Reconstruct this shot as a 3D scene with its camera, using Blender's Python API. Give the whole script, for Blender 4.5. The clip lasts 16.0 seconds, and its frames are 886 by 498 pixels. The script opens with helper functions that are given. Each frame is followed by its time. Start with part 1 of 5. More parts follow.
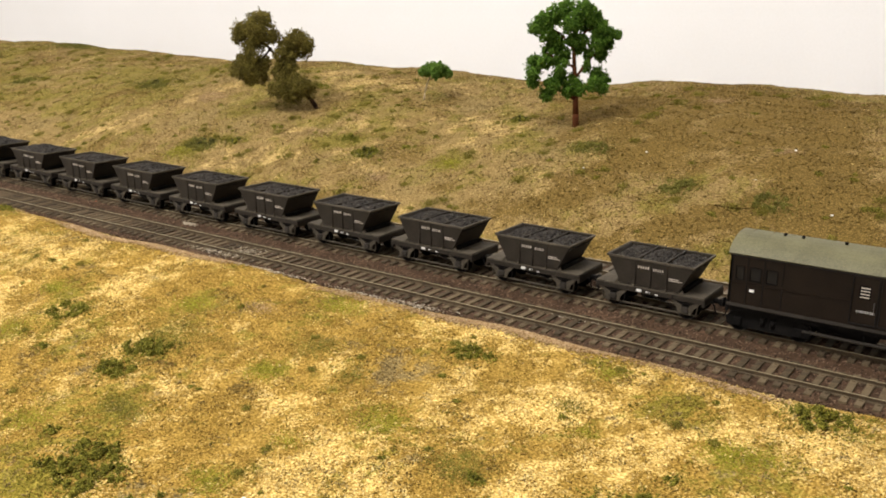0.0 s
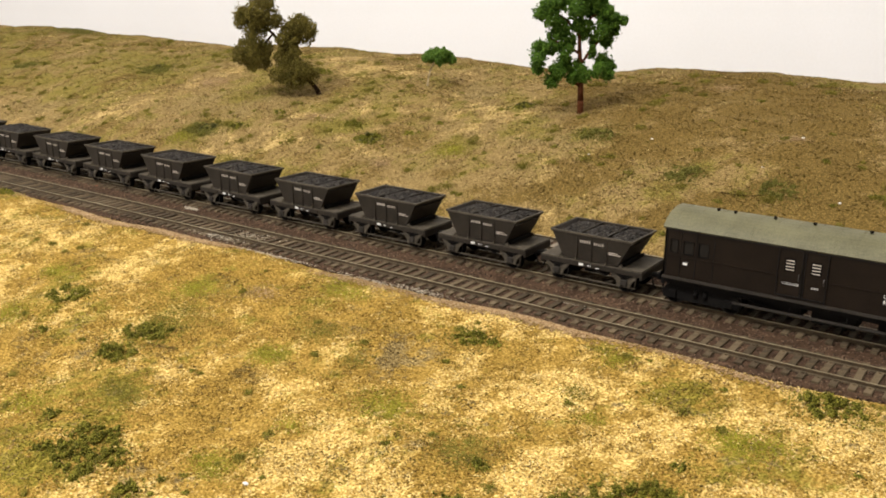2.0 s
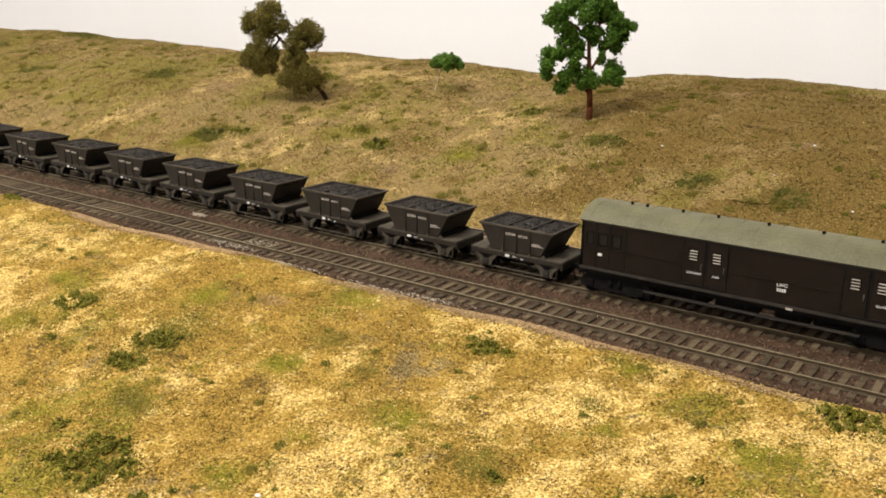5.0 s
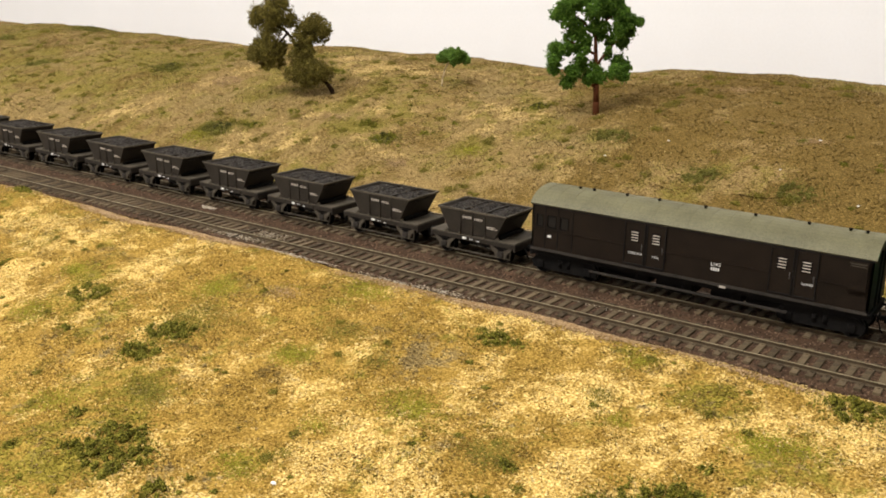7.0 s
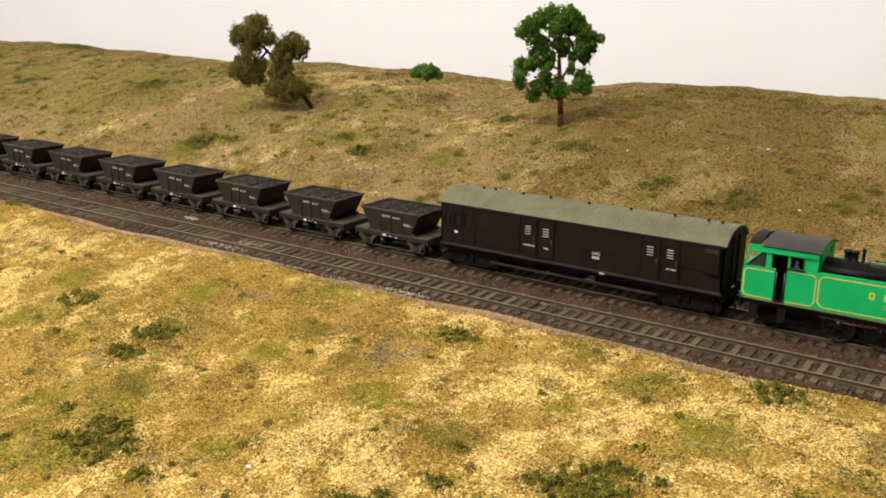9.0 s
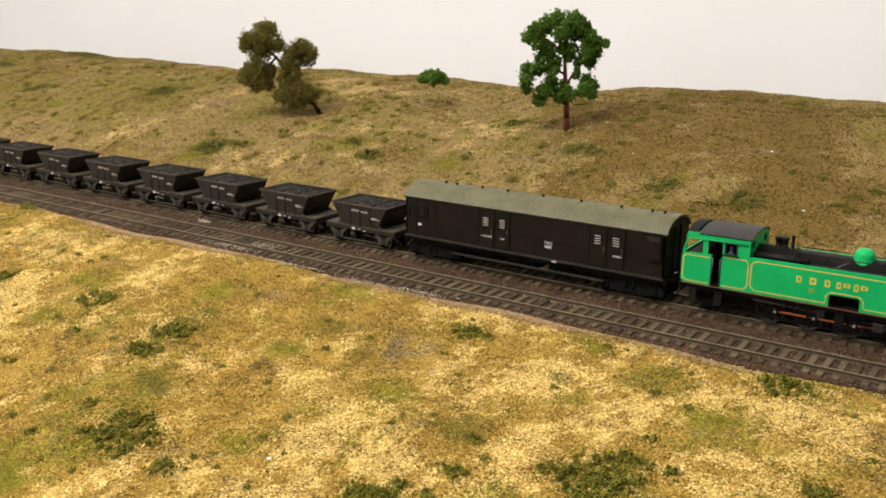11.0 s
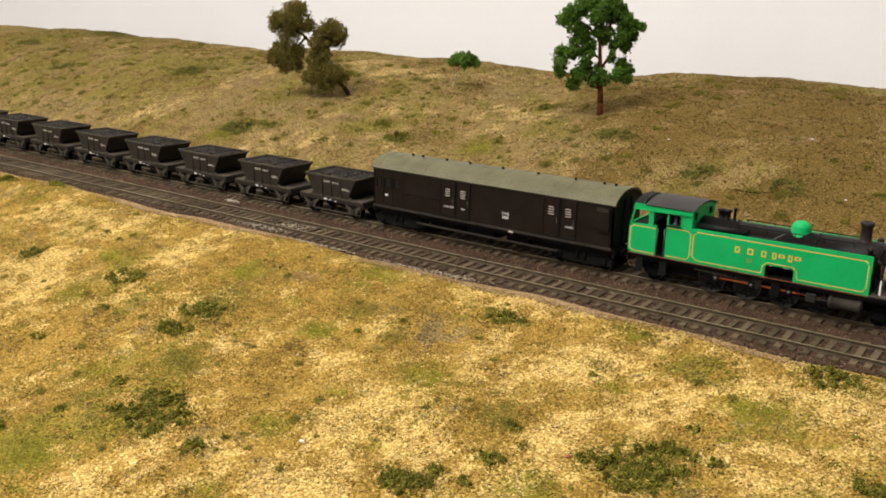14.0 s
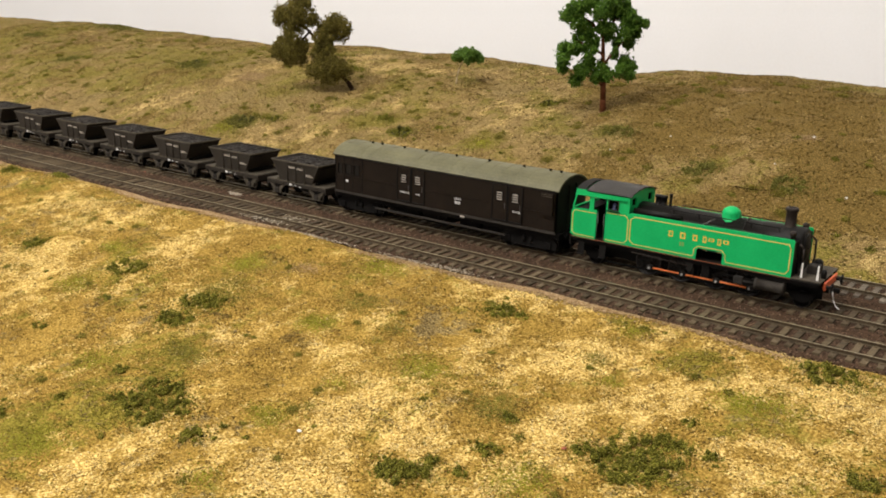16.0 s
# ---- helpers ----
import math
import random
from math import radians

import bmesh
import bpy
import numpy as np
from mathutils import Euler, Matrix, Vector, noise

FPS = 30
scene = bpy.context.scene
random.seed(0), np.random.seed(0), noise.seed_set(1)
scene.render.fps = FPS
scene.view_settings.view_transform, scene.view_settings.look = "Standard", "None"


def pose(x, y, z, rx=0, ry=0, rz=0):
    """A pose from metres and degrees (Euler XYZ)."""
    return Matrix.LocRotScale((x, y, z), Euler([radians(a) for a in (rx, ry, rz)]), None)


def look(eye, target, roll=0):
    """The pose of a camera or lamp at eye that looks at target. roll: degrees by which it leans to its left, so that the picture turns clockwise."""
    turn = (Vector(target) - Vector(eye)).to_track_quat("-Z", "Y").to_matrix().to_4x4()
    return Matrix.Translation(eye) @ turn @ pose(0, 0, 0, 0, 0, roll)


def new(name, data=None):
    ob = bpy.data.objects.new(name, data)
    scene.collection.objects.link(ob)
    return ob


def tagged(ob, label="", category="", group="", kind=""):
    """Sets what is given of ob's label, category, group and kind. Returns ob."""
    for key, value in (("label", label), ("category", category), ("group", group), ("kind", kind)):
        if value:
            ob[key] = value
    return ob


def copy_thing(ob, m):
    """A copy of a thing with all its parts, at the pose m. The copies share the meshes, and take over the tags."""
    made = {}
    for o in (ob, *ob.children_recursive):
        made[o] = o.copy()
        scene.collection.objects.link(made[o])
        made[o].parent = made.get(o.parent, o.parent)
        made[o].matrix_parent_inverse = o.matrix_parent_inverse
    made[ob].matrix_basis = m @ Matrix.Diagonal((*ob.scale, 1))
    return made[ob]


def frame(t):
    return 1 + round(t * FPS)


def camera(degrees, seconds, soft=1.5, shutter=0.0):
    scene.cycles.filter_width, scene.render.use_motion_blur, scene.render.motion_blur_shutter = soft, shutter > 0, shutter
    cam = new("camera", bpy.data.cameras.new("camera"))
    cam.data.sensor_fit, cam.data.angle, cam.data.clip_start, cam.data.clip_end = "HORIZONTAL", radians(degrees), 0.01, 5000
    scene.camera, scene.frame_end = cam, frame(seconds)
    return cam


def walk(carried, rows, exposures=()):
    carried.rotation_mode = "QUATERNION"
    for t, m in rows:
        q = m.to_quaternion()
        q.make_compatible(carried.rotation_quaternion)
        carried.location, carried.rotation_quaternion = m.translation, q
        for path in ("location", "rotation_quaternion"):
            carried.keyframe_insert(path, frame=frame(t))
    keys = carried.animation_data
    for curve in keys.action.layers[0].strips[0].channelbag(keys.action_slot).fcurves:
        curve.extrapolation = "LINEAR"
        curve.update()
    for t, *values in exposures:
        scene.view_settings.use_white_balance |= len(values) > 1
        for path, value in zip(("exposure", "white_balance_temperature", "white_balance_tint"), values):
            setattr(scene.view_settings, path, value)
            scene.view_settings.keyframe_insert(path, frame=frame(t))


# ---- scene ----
cam = camera(50.88, 16.0, soft=1.85)
PATH = [
    (0, (0.2231, -0.3544, 0.1454), (-0.2168, 0.2784, -0.0693), 0.42),
    (0.5, (0.2224, -0.3541, 0.1444), (-0.2176, 0.2785, -0.0706), 0.43),
    (1, (0.2215, -0.3542, 0.1440), (-0.2188, 0.2775, -0.0733), 0.51),
    (1.5, (0.2203, -0.3531, 0.1428), (-0.2192, 0.2784, -0.0762), 0.66),
    (2, (0.2196, -0.3522, 0.1417), (-0.2194, 0.2784, -0.0810), 0.75),
    (2.5, (0.2182, -0.3519, 0.1408), (-0.2213, 0.2778, -0.0835), 0.81),
    (3, (0.2175, -0.3529, 0.1438), (-0.2236, 0.2767, -0.0777), 0.83),
    (3.5, (0.2162, -0.3526, 0.1442), (-0.2260, 0.2771, -0.0747), 0.79),
    (6, (0.2131, -0.3516, 0.1416), (-0.2268, 0.2788, -0.0801), 0.95),
    (6.5, (0.2128, -0.3535, 0.1412), (-0.2272, 0.2763, -0.0818), 0.99),
    (7, (0.2128, -0.3582, 0.1430), (-0.2279, 0.2708, -0.0809), 1.04),
    (7.5, (0.2175, -0.3642, 0.1437), (-0.2235, 0.2664, -0.0753), 1.17),
    (8, (0.2304, -0.3677, 0.1452), (-0.2076, 0.2659, -0.0710), 1.05),
    (8.5, (0.2399, -0.3728, 0.1491), (-0.1952, 0.2629, -0.0667), 0.75),
    (11, (0.2430, -0.3901, 0.1476), (-0.1933, 0.2473, -0.0604), 0.40),
    (11.5, (0.2402, -0.3876, 0.1460), (-0.1976, 0.2479, -0.0649), 0.39),
    (12, (0.2377, -0.3867, 0.1463), (-0.2012, 0.2473, -0.0667), 0.55),
    (12.5, (0.2345, -0.3869, 0.1449), (-0.2040, 0.2475, -0.0679), 0.88),
    (13, (0.2328, -0.3870, 0.1447), (-0.2096, 0.2442, -0.0694), 1.02),
    (13.5, (0.2323, -0.3871, 0.1436), (-0.2133, 0.2414, -0.0719), 1.08),
    (14, (0.2319, -0.3879, 0.1427), (-0.2159, 0.2380, -0.0757), 1.11),
    (14.5, (0.2322, -0.3873, 0.1422), (-0.2170, 0.2370, -0.0780), 1.15),
    (15, (0.2325, -0.3877, 0.1423), (-0.2169, 0.2361, -0.0787), 1.28),
    (15.5, (0.2338, -0.3879, 0.1418), (-0.2149, 0.2365, -0.0791), 1.42),
    (16, (0.2349, -0.3884, 0.1415), (-0.2153, 0.2349, -0.0794), 1.58),
]
walk(cam, [(t, look(eye, target, roll)) for t, eye, target, roll in PATH], exposures=[(0.0, 0.11), (3.5, 0.09), (8.0, 0.07), (11.0, -0.03), (16.0, -0.07)])

# ---- world and room light ----
TRAIN_Y = 0.0519
world = bpy.data.worlds.new("room_air")
scene.world = world
world.use_nodes = True
world.node_tree.nodes["Background"].inputs[0].default_value = (1.0, 0.94, 0.85, 1)
world.node_tree.nodes["Background"].inputs[1].default_value = 0.05


def ceiling_lamp(x, y, sx, sy, watts, colour):
    data = bpy.data.lights.new("ceiling_lamp", "AREA")
    data.shape, data.size, data.size_y, data.energy, data.color = "RECTANGLE", sx, sy, watts, colour
    ob = new("ceiling_lamp", data)
    ob.location = (x, y, 1.385)
    return ob


WARM = (1.0, 0.972, 0.94)
ceiling_lamp(-0.70, -0.85, 1.6, 0.30, 48.0, WARM)
ceiling_lamp(-0.20, 0.05, 1.2, 0.30, 9.0, WARM)

# ---- materials ----
def nodes_of(name):
    m = bpy.data.materials.new(name)
    m.use_nodes = True
    n = m.node_tree.nodes
    return m, n, m.node_tree.links, n["Principled BSDF"]


def noise_node(n, links, scale, detail=4.0, rough=0.6, coord="Object"):
    c = n.new("ShaderNodeTexCoord")
    t = n.new("ShaderNodeTexNoise")
    t.inputs["Scale"].default_value, t.inputs["Detail"].default_value, t.inputs["Roughness"].default_value = scale, detail, rough
    links.new(c.outputs[coord], t.inputs["Vector"])
    return t


def ramp_node(n, links, source, stops):
    r = n.new("ShaderNodeValToRGB")
    e = r.color_ramp.elements
    while len(e) < len(stops):
        e.new(0.5)
    for k, (at, colour) in enumerate(stops):
        e[k].position = at
        e[k].color = (*colour, 1)
    links.new(source, r.inputs["Fac"])
    return r


def mix_node(n, links, fac, a, b, kind="MIX"):
    m = n.new("ShaderNodeMix")
    m.data_type, m.blend_type = "RGBA", kind
    for sock, v in ((0, fac), (6, a), (7, b)):
        if isinstance(v, bpy.types.NodeSocket):
            links.new(v, m.inputs[sock])
        else:
            m.inputs[sock].default_value = v if sock == 0 else (*v, 1)
    return m.outputs[2]


def paint(name, low, high, rough=0.5, scale=120.0, fine=1500.0, bump=0.00005, metal=0.0, spec=0.5, wear=None, vary=False):
    """Worn paint, wood, metal or foam: two colours at two scales, with fine relief."""
    m, n, links, p = nodes_of(name)
    big, small = noise_node(n, links, scale), noise_node(n, links, fine, 3.0)
    add = n.new("ShaderNodeMath")
    add.operation = "MULTIPLY_ADD"
    links.new(small.outputs["Fac"], add.inputs[0])
    add.inputs[1].default_value = 0.5
    half = n.new("ShaderNodeMath")
    half.operation = "MULTIPLY"
    links.new(big.outputs["Fac"], half.inputs[0])
    half.inputs[1].default_value = 0.5
    links.new(half.outputs[0], add.inputs[2])
    source = add.outputs[0]
    if vary:
        info = n.new("ShaderNodeObjectInfo")
        v = n.new("ShaderNodeMath")
        v.operation = "MULTIPLY_ADD"
        links.new(info.outputs["Random"], v.inputs[0])
        v.inputs[1].default_value = 0.3
        links.new(source, v.inputs[2])
        off = n.new("ShaderNodeMath")
        off.operation = "SUBTRACT"
        links.new(v.outputs[0], off.inputs[0])
        off.inputs[1].default_value = 0.15
        source = off.outputs[0]
    stops = [(0.36, low), (0.62, high)] + ([(0.72, wear)] if wear else [])
    r = ramp_node(n, links, source, stops)
    links.new(r.outputs["Color"], p.inputs["Base Color"])
    p.inputs["Roughness"].default_value, p.inputs["Metallic"].default_value = rough, metal
    p.inputs["Specular IOR Level"].default_value = spec
    b = n.new("ShaderNodeBump")
    b.inputs["Distance"].default_value, b.inputs["Strength"].default_value = bump, 0.6
    links.new(small.outputs["Fac"], b.inputs["Height"])
    links.new(b.outputs["Normal"], p.inputs["Normal"])
    return m


def math_node(n, links, kind, a, b):
    m = n.new("ShaderNodeMath")
    m.operation = kind
    for k, v in enumerate((a, b)):
        if isinstance(v, bpy.types.NodeSocket):
            links.new(v, m.inputs[k])
        else:
            m.inputs[k].default_value = v
    return m.outputs[0]


def turf(name, island):
    """Sown ground: gold flock with straw, olive, brown and drab drifts; the hill is sown with a duller tan. The mesh's "cover" attribute says what was sown where."""
    m, n, links, p = nodes_of(name)
    fleck, fine = noise_node(n, links, 420.0, 5.0, 0.72), noise_node(n, links, 1000.0, 3.0, 0.7)
    blotch = noise_node(n, links, 110.0, 5.0, 0.68)
    grit = fine.outputs["Fac"]
    if island:
        grit = n.new("ShaderNodeNewGeometry").outputs["Random Per Island"]
    lo, mid, hi = (0.0, 0.45, 0.95) if island else (0.36, 0.5, 0.64)

    def tone(a, b, c):
        return ramp_node(n, links, grit, [(lo, a), (mid, b), (hi, c)]).outputs["Color"]

    straw = tone((0.235, 0.136, 0.028), (0.52, 0.342, 0.092), (0.85, 0.645, 0.250))
    gold = tone((0.135, 0.078, 0.012), (0.265, 0.160, 0.029), (0.46, 0.300, 0.072))
    olive = tone((0.088, 0.070, 0.008), (0.178, 0.140, 0.018), (0.32, 0.250, 0.045))
    brown = tone((0.066, 0.041, 0.010), (0.117, 0.075, 0.018), (0.24, 0.158, 0.046))
    drab = tone((0.082, 0.055, 0.019), (0.180, 0.125, 0.045), (0.37, 0.268, 0.110))
    tan = tone((0.092, 0.058, 0.019), (0.190, 0.126, 0.045), (0.38, 0.268, 0.110))
    pale = tone((0.170, 0.106, 0.032), (0.370, 0.250, 0.086), (0.68, 0.510, 0.225))
    place, axes, back = n.new("ShaderNodeTexCoord"), n.new("ShaderNodeSeparateXYZ"), n.new("ShaderNodeMapRange")
    links.new(place.outputs["Object"], axes.inputs[0])
    links.new(axes.outputs["Y"], back.inputs["Value"])
    back.inputs["From Min"].default_value, back.inputs["From Max"].default_value = 0.05, 0.14
    dull = tone((0.072, 0.056, 0.010), (0.148, 0.116, 0.022), (0.28, 0.220, 0.055))
    gold, straw, olive = (mix_node(n, links, back.outputs[0], a, b) for a, b in ((gold, tan), (straw, pale), (olive, dull)))
    cover = n.new("ShaderNodeAttribute")
    cover.attribute_name = "cover"
    split = n.new("ShaderNodeSeparateColor")
    links.new(cover.outputs["Color"], split.inputs[0])
    shares = [split.outputs[0], split.outputs[1], split.outputs[2], cover.outputs["Alpha"]]
    if not island:
        fray = math_node(n, links, "MULTIPLY", math_node(n, links, "SUBTRACT", fleck.outputs["Fac"], 0.5), 1.5)
        fray = math_node(n, links, "ADD", fray, math_node(n, links, "MULTIPLY", math_node(n, links, "SUBTRACT", blotch.outputs["Fac"], 0.5), 1.1))
        shares = [ramp_node(n, links, math_node(n, links, "ADD", v, fray), [(0.36, (0, 0, 0)), (0.64, (1, 1, 1))]).outputs["Color"] for v in shares]
    c = gold
    for share, colour in zip(shares, (straw, olive, brown, drab)):
        c = mix_node(n, links, share, c, colour)
    links.new(c, p.inputs["Base Color"])
    p.inputs["Roughness"].default_value = 0.95
    p.inputs["Specular IOR Level"].default_value = 0.1
    b = n.new("ShaderNodeBump")
    b.inputs["Distance"].default_value, b.inputs["Strength"].default_value = 0.0005, 0.8
    links.new(fleck.outputs["Fac"], b.inputs["Height"])
    links.new(b.outputs["Normal"], p.inputs["Normal"])
    return m


def grains(name, stops, rough=0.9):
    """Loose flakes, each with a colour of its own."""
    m, n, links, p = nodes_of(name)
    g = n.new("ShaderNodeNewGeometry")
    drift = noise_node(n, links, 160.0, 3.0)
    add = n.new("ShaderNodeMath")
    add.operation = "MULTIPLY_ADD"
    links.new(drift.outputs["Fac"], add.inputs[0])
    add.inputs[1].default_value = 0.5
    k = n.new("ShaderNodeMath")
    k.operation = "MULTIPLY"
    links.new(g.outputs["Random Per Island"], k.inputs[0])
    k.inputs[1].default_value = 0.5
    links.new(k.outputs[0], add.inputs[2])
    r = ramp_node(n, links, add.outputs[0], stops)
    links.new(r.outputs["Color"], p.inputs["Base Color"])
    p.inputs["Roughness"].default_value = rough
    p.inputs["Specular IOR Level"].default_value = 0.2
    return m


M_TURF, M_GRAIN = turf("turf", False), turf("turf_grain", True)
M_BALLAST = paint("ballast", (0.026, 0.0145, 0.008), (0.078, 0.045, 0.026), 0.9, 90, 900, 0.0008, wear=(0.17, 0.10, 0.06), spec=0.1)
M_STONE = grains("ballast_stone", [(0.30, (0.020, 0.0115, 0.0065)), (0.5, (0.070, 0.042, 0.025)), (0.72, (0.165, 0.105, 0.065))])
M_SLEEPER = paint("sleeper", (0.044, 0.031, 0.017), (0.120, 0.088, 0.050), 0.85, 300, 2500, 0.0001, vary=True, spec=0.2)
M_RAIL = paint("rail_side", (0.040, 0.027, 0.014), (0.088, 0.062, 0.034), 0.7, 200, 2000, 0.00003, spec=0.2)
M_RAILTOP = paint("rail_top", (0.16, 0.130, 0.072), (0.30, 0.25, 0.15), 0.5, 60, 900, 0.00001, metal=0.25)
M_WALL = paint("wall_paint", (0.84, 0.83, 0.82), (0.87, 0.86, 0.855), 0.8, 6, 300, 0.0001, spec=0.2)
M_FLOOR = paint("floor_boards", (0.22, 0.17, 0.12), (0.34, 0.27, 0.19), 0.6, 8, 200, 0.0002)
M_TIMBER = paint("baseboard_timber", (0.30, 0.21, 0.12), (0.45, 0.33, 0.20), 0.6, 15, 300, 0.0001)
M_BLACK = paint("black_paint", (0.0045, 0.0037, 0.0032), (0.0105, 0.0088, 0.0074), 0.6, 150, 1800, 0.00003, spec=0.15)
M_VAN = paint("van_brown", (0.0082, 0.0051, 0.0028), (0.0155, 0.0099, 0.0058), 0.7, 90, 1500, 0.00003, spec=0.1)
M_UNDER = paint("underframe", (0.0032, 0.0027, 0.0024), (0.0090, 0.0077, 0.0065), 0.85, 150, 1500, 0.00005, spec=0.1)
M_HOPPER = paint("hopper_grey", (0.0150, 0.0114, 0.0078), (0.029, 0.0225, 0.0155), 0.6, 120, 1500, 0.00004, spec=0.2, wear=(0.045, 0.038, 0.030))
M_DECK = paint("deck_grey", (0.034, 0.027, 0.018), (0.090, 0.074, 0.052), 0.7, 160, 1500, 0.00005, spec=0.2)
M_COAL = paint("coal", (0.012, 0.0095, 0.0075), (0.040, 0.033, 0.026), 0.6, 400, 2500, 0.0004, spec=0.25)
M_COALBIT = grains("coal_lump", [(0.2, (0.009, 0.0075, 0.006)), (0.6, (0.034, 0.028, 0.022)), (0.85, (0.085, 0.071, 0.055))], 0.6)
M_ROOF = paint("van_roof", (0.074, 0.068, 0.033), (0.134, 0.124, 0.064), 0.55, 60, 1200, 0.00004, spec=0.25)
M_GREEN = paint("loco_green", (0.004, 0.33, 0.088), (0.008, 0.40, 0.110), 0.45, 60, 1500, 0.00002, spec=0.15)
M_GOLD = paint("gold_line", (0.50, 0.38, 0.07), (0.64, 0.50, 0.12), 0.5, 200, 2000, 0.00001)
M_WHITE = paint("white_paint", (0.62, 0.60, 0.56), (0.80, 0.78, 0.74), 0.6, 200, 2000, 0.00001)
M_ORANGE = paint("orange_rod", (0.62, 0.13, 0.025), (0.82, 0.22, 0.05), 0.45, 200, 2000, 0.00001)
M_RED = paint("buffer_red", (0.50, 0.075, 0.02), (0.68, 0.13, 0.035), 0.5, 200, 2000, 0.00001)
M_STEEL = paint("wheel_steel", (0.06, 0.055, 0.05), (0.13, 0.12, 0.11), 0.45, 200, 2000, 0.00001, metal=0.6)
M_LOCOROOF = paint("loco_roof", (0.017, 0.0150, 0.0130), (0.036, 0.032, 0.028), 0.55, 80, 1500, 0.00003, spec=0.3)
M_BOILER = paint("boiler_black", (0.0042, 0.0035, 0.0028), (0.0105, 0.0088, 0.0072), 0.5, 100, 1500, 0.00003, spec=0.14)
M_GLASS = paint("dark_pane", (0.010, 0.009, 0.008), (0.016, 0.014, 0.012), 0.25, 100, 900, 0.0, spec=0.15)
M_SLAT = paint("slat_light", (0.34, 0.29, 0.23), (0.50, 0.44, 0.37), 0.6, 200, 2000, 0.0)
M_FIGURE = paint("figure_blue", (0.05, 0.06, 0.12), (0.10, 0.11, 0.20), 0.7, 200, 2000, 0.0)
M_BARK_RED = paint("bark_red", (0.050, 0.016, 0.006), (0.115, 0.040, 0.017), 0.95, 200, 1500, 0.0002, spec=0.05)
M_BARK_DARK = paint("bark_dark", (0.016, 0.0095, 0.005), (0.042, 0.025, 0.014), 0.95, 200, 1500, 0.0002, spec=0.05)
M_BARK_PALE = paint("bark_pale", (0.34, 0.25, 0.14), (0.50, 0.40, 0.25), 0.8, 200, 1500, 0.0001)
M_LEAF = grains("leaf_green", [(0.15, (0.022, 0.054, 0.004)), (0.5, (0.062, 0.132, 0.009)), (0.85, (0.140, 0.25, 0.026))], 0.8)
M_LEAF_MID = grains("leaf_mid", [(0.15, (0.030, 0.066, 0.007)), (0.5, (0.078, 0.148, 0.016)), (0.85, (0.150, 0.25, 0.034))], 0.75)
M_FOAM_OLIVE = grains("foam_olive", [(0.15, (0.050, 0.039, 0.007)), (0.5, (0.142, 0.114, 0.020)), (0.85, (0.29, 0.235, 0.050))])
M_BUSH = grains("foam_green", [(0.18, (0.040, 0.041, 0.004)), (0.5, (0.138, 0.128, 0.012)), (0.82, (0.32, 0.285, 0.042))])
M_BUSH_DARK = grains("foam_dark", [(0.18, (0.018, 0.019, 0.004)), (0.5, (0.060, 0.058, 0.012)), (0.82, (0.15, 0.138, 0.034))])
M_PATCH = grains("turf_green", [(0.15, (0.125, 0.122, 0.007)), (0.5, (0.26, 0.245, 0.016)), (0.85, (0.44, 0.40, 0.05))])
M_PATCH_DARK = grains("turf_dark", [(0.15, (0.088, 0.076, 0.008)), (0.5, (0.175, 0.150, 0.018)), (0.85, (0.31, 0.262, 0.048))])
M_BIT = paint("plaster_chip", (0.70, 0.67, 0.60), (0.84, 0.81, 0.75), 0.8, 200, 1500, 0.0001)
M_RUST = paint("rusty_chip", (0.20, 0.05, 0.025), (0.32, 0.09, 0.04), 0.8, 200, 1500, 0.0001)
M_CRUMB = grains("plaster_crumb", [(0.2, (0.22, 0.130, 0.050)), (0.5, (0.37, 0.240, 0.115)), (0.85, (0.55, 0.40, 0.225))])
M_CREAM = grains("cream_fleck", [(0.2, (0.46, 0.30, 0.085)), (0.5, (0.70, 0.51, 0.185)), (0.85, (0.88, 0.72, 0.36))])
M_TYRE = paint("tyre_face", (0.014, 0.012, 0.010), (0.032, 0.028, 0.024), 0.6, 200, 2000, 0.00001, spec=0.2)
M_SOLE = paint("sole_grey", (0.020, 0.0165, 0.0130), (0.042, 0.035, 0.028), 0.7, 160, 1500, 0.00003, spec=0.15)
M_NAME = paint("name_gold", (0.60, 0.36, 0.03), (0.74, 0.47, 0.06), 0.5, 200, 2000, 0.00001)
M_NUMBER = paint("number_gold", (0.11, 0.24, 0.05), (0.17, 0.30, 0.06), 0.5, 200, 2000, 0.00001)
M_CHIMNEY = paint("chimney_brown", (0.014, 0.0095, 0.007), (0.032, 0.023, 0.017), 0.6, 150, 1500, 0.00003, spec=0.2)
M_WHEEL = paint("wheel_black", (0.0020, 0.0018, 0.0016), (0.0055, 0.0047, 0.0040), 0.9, 150, 1500, 0.00003, spec=0.06)
M_SPOKE = paint("driver_black", (0.007, 0.006, 0.005), (0.017, 0.0145, 0.012), 0.7, 150, 1500, 0.00003, spec=0.15)
M_SLEEPER_PALE = paint("sleeper_pale", (0.10, 0.08, 0.058), (0.21, 0.175, 0.13), 0.85, 300, 2500, 0.0001, vary=True, spec=0.2)
M_BUSH_LIGHT = grains("foam_light", [(0.15, (0.055, 0.052, 0.009)), (0.5, (0.125, 0.114, 0.019)), (0.85, (0.23, 0.205, 0.044))])
M_EDGE_LINE = paint("edge_line", (0.22, 0.06, 0.018), (0.36, 0.10, 0.03), 0.6, 200, 2000, 0.0)
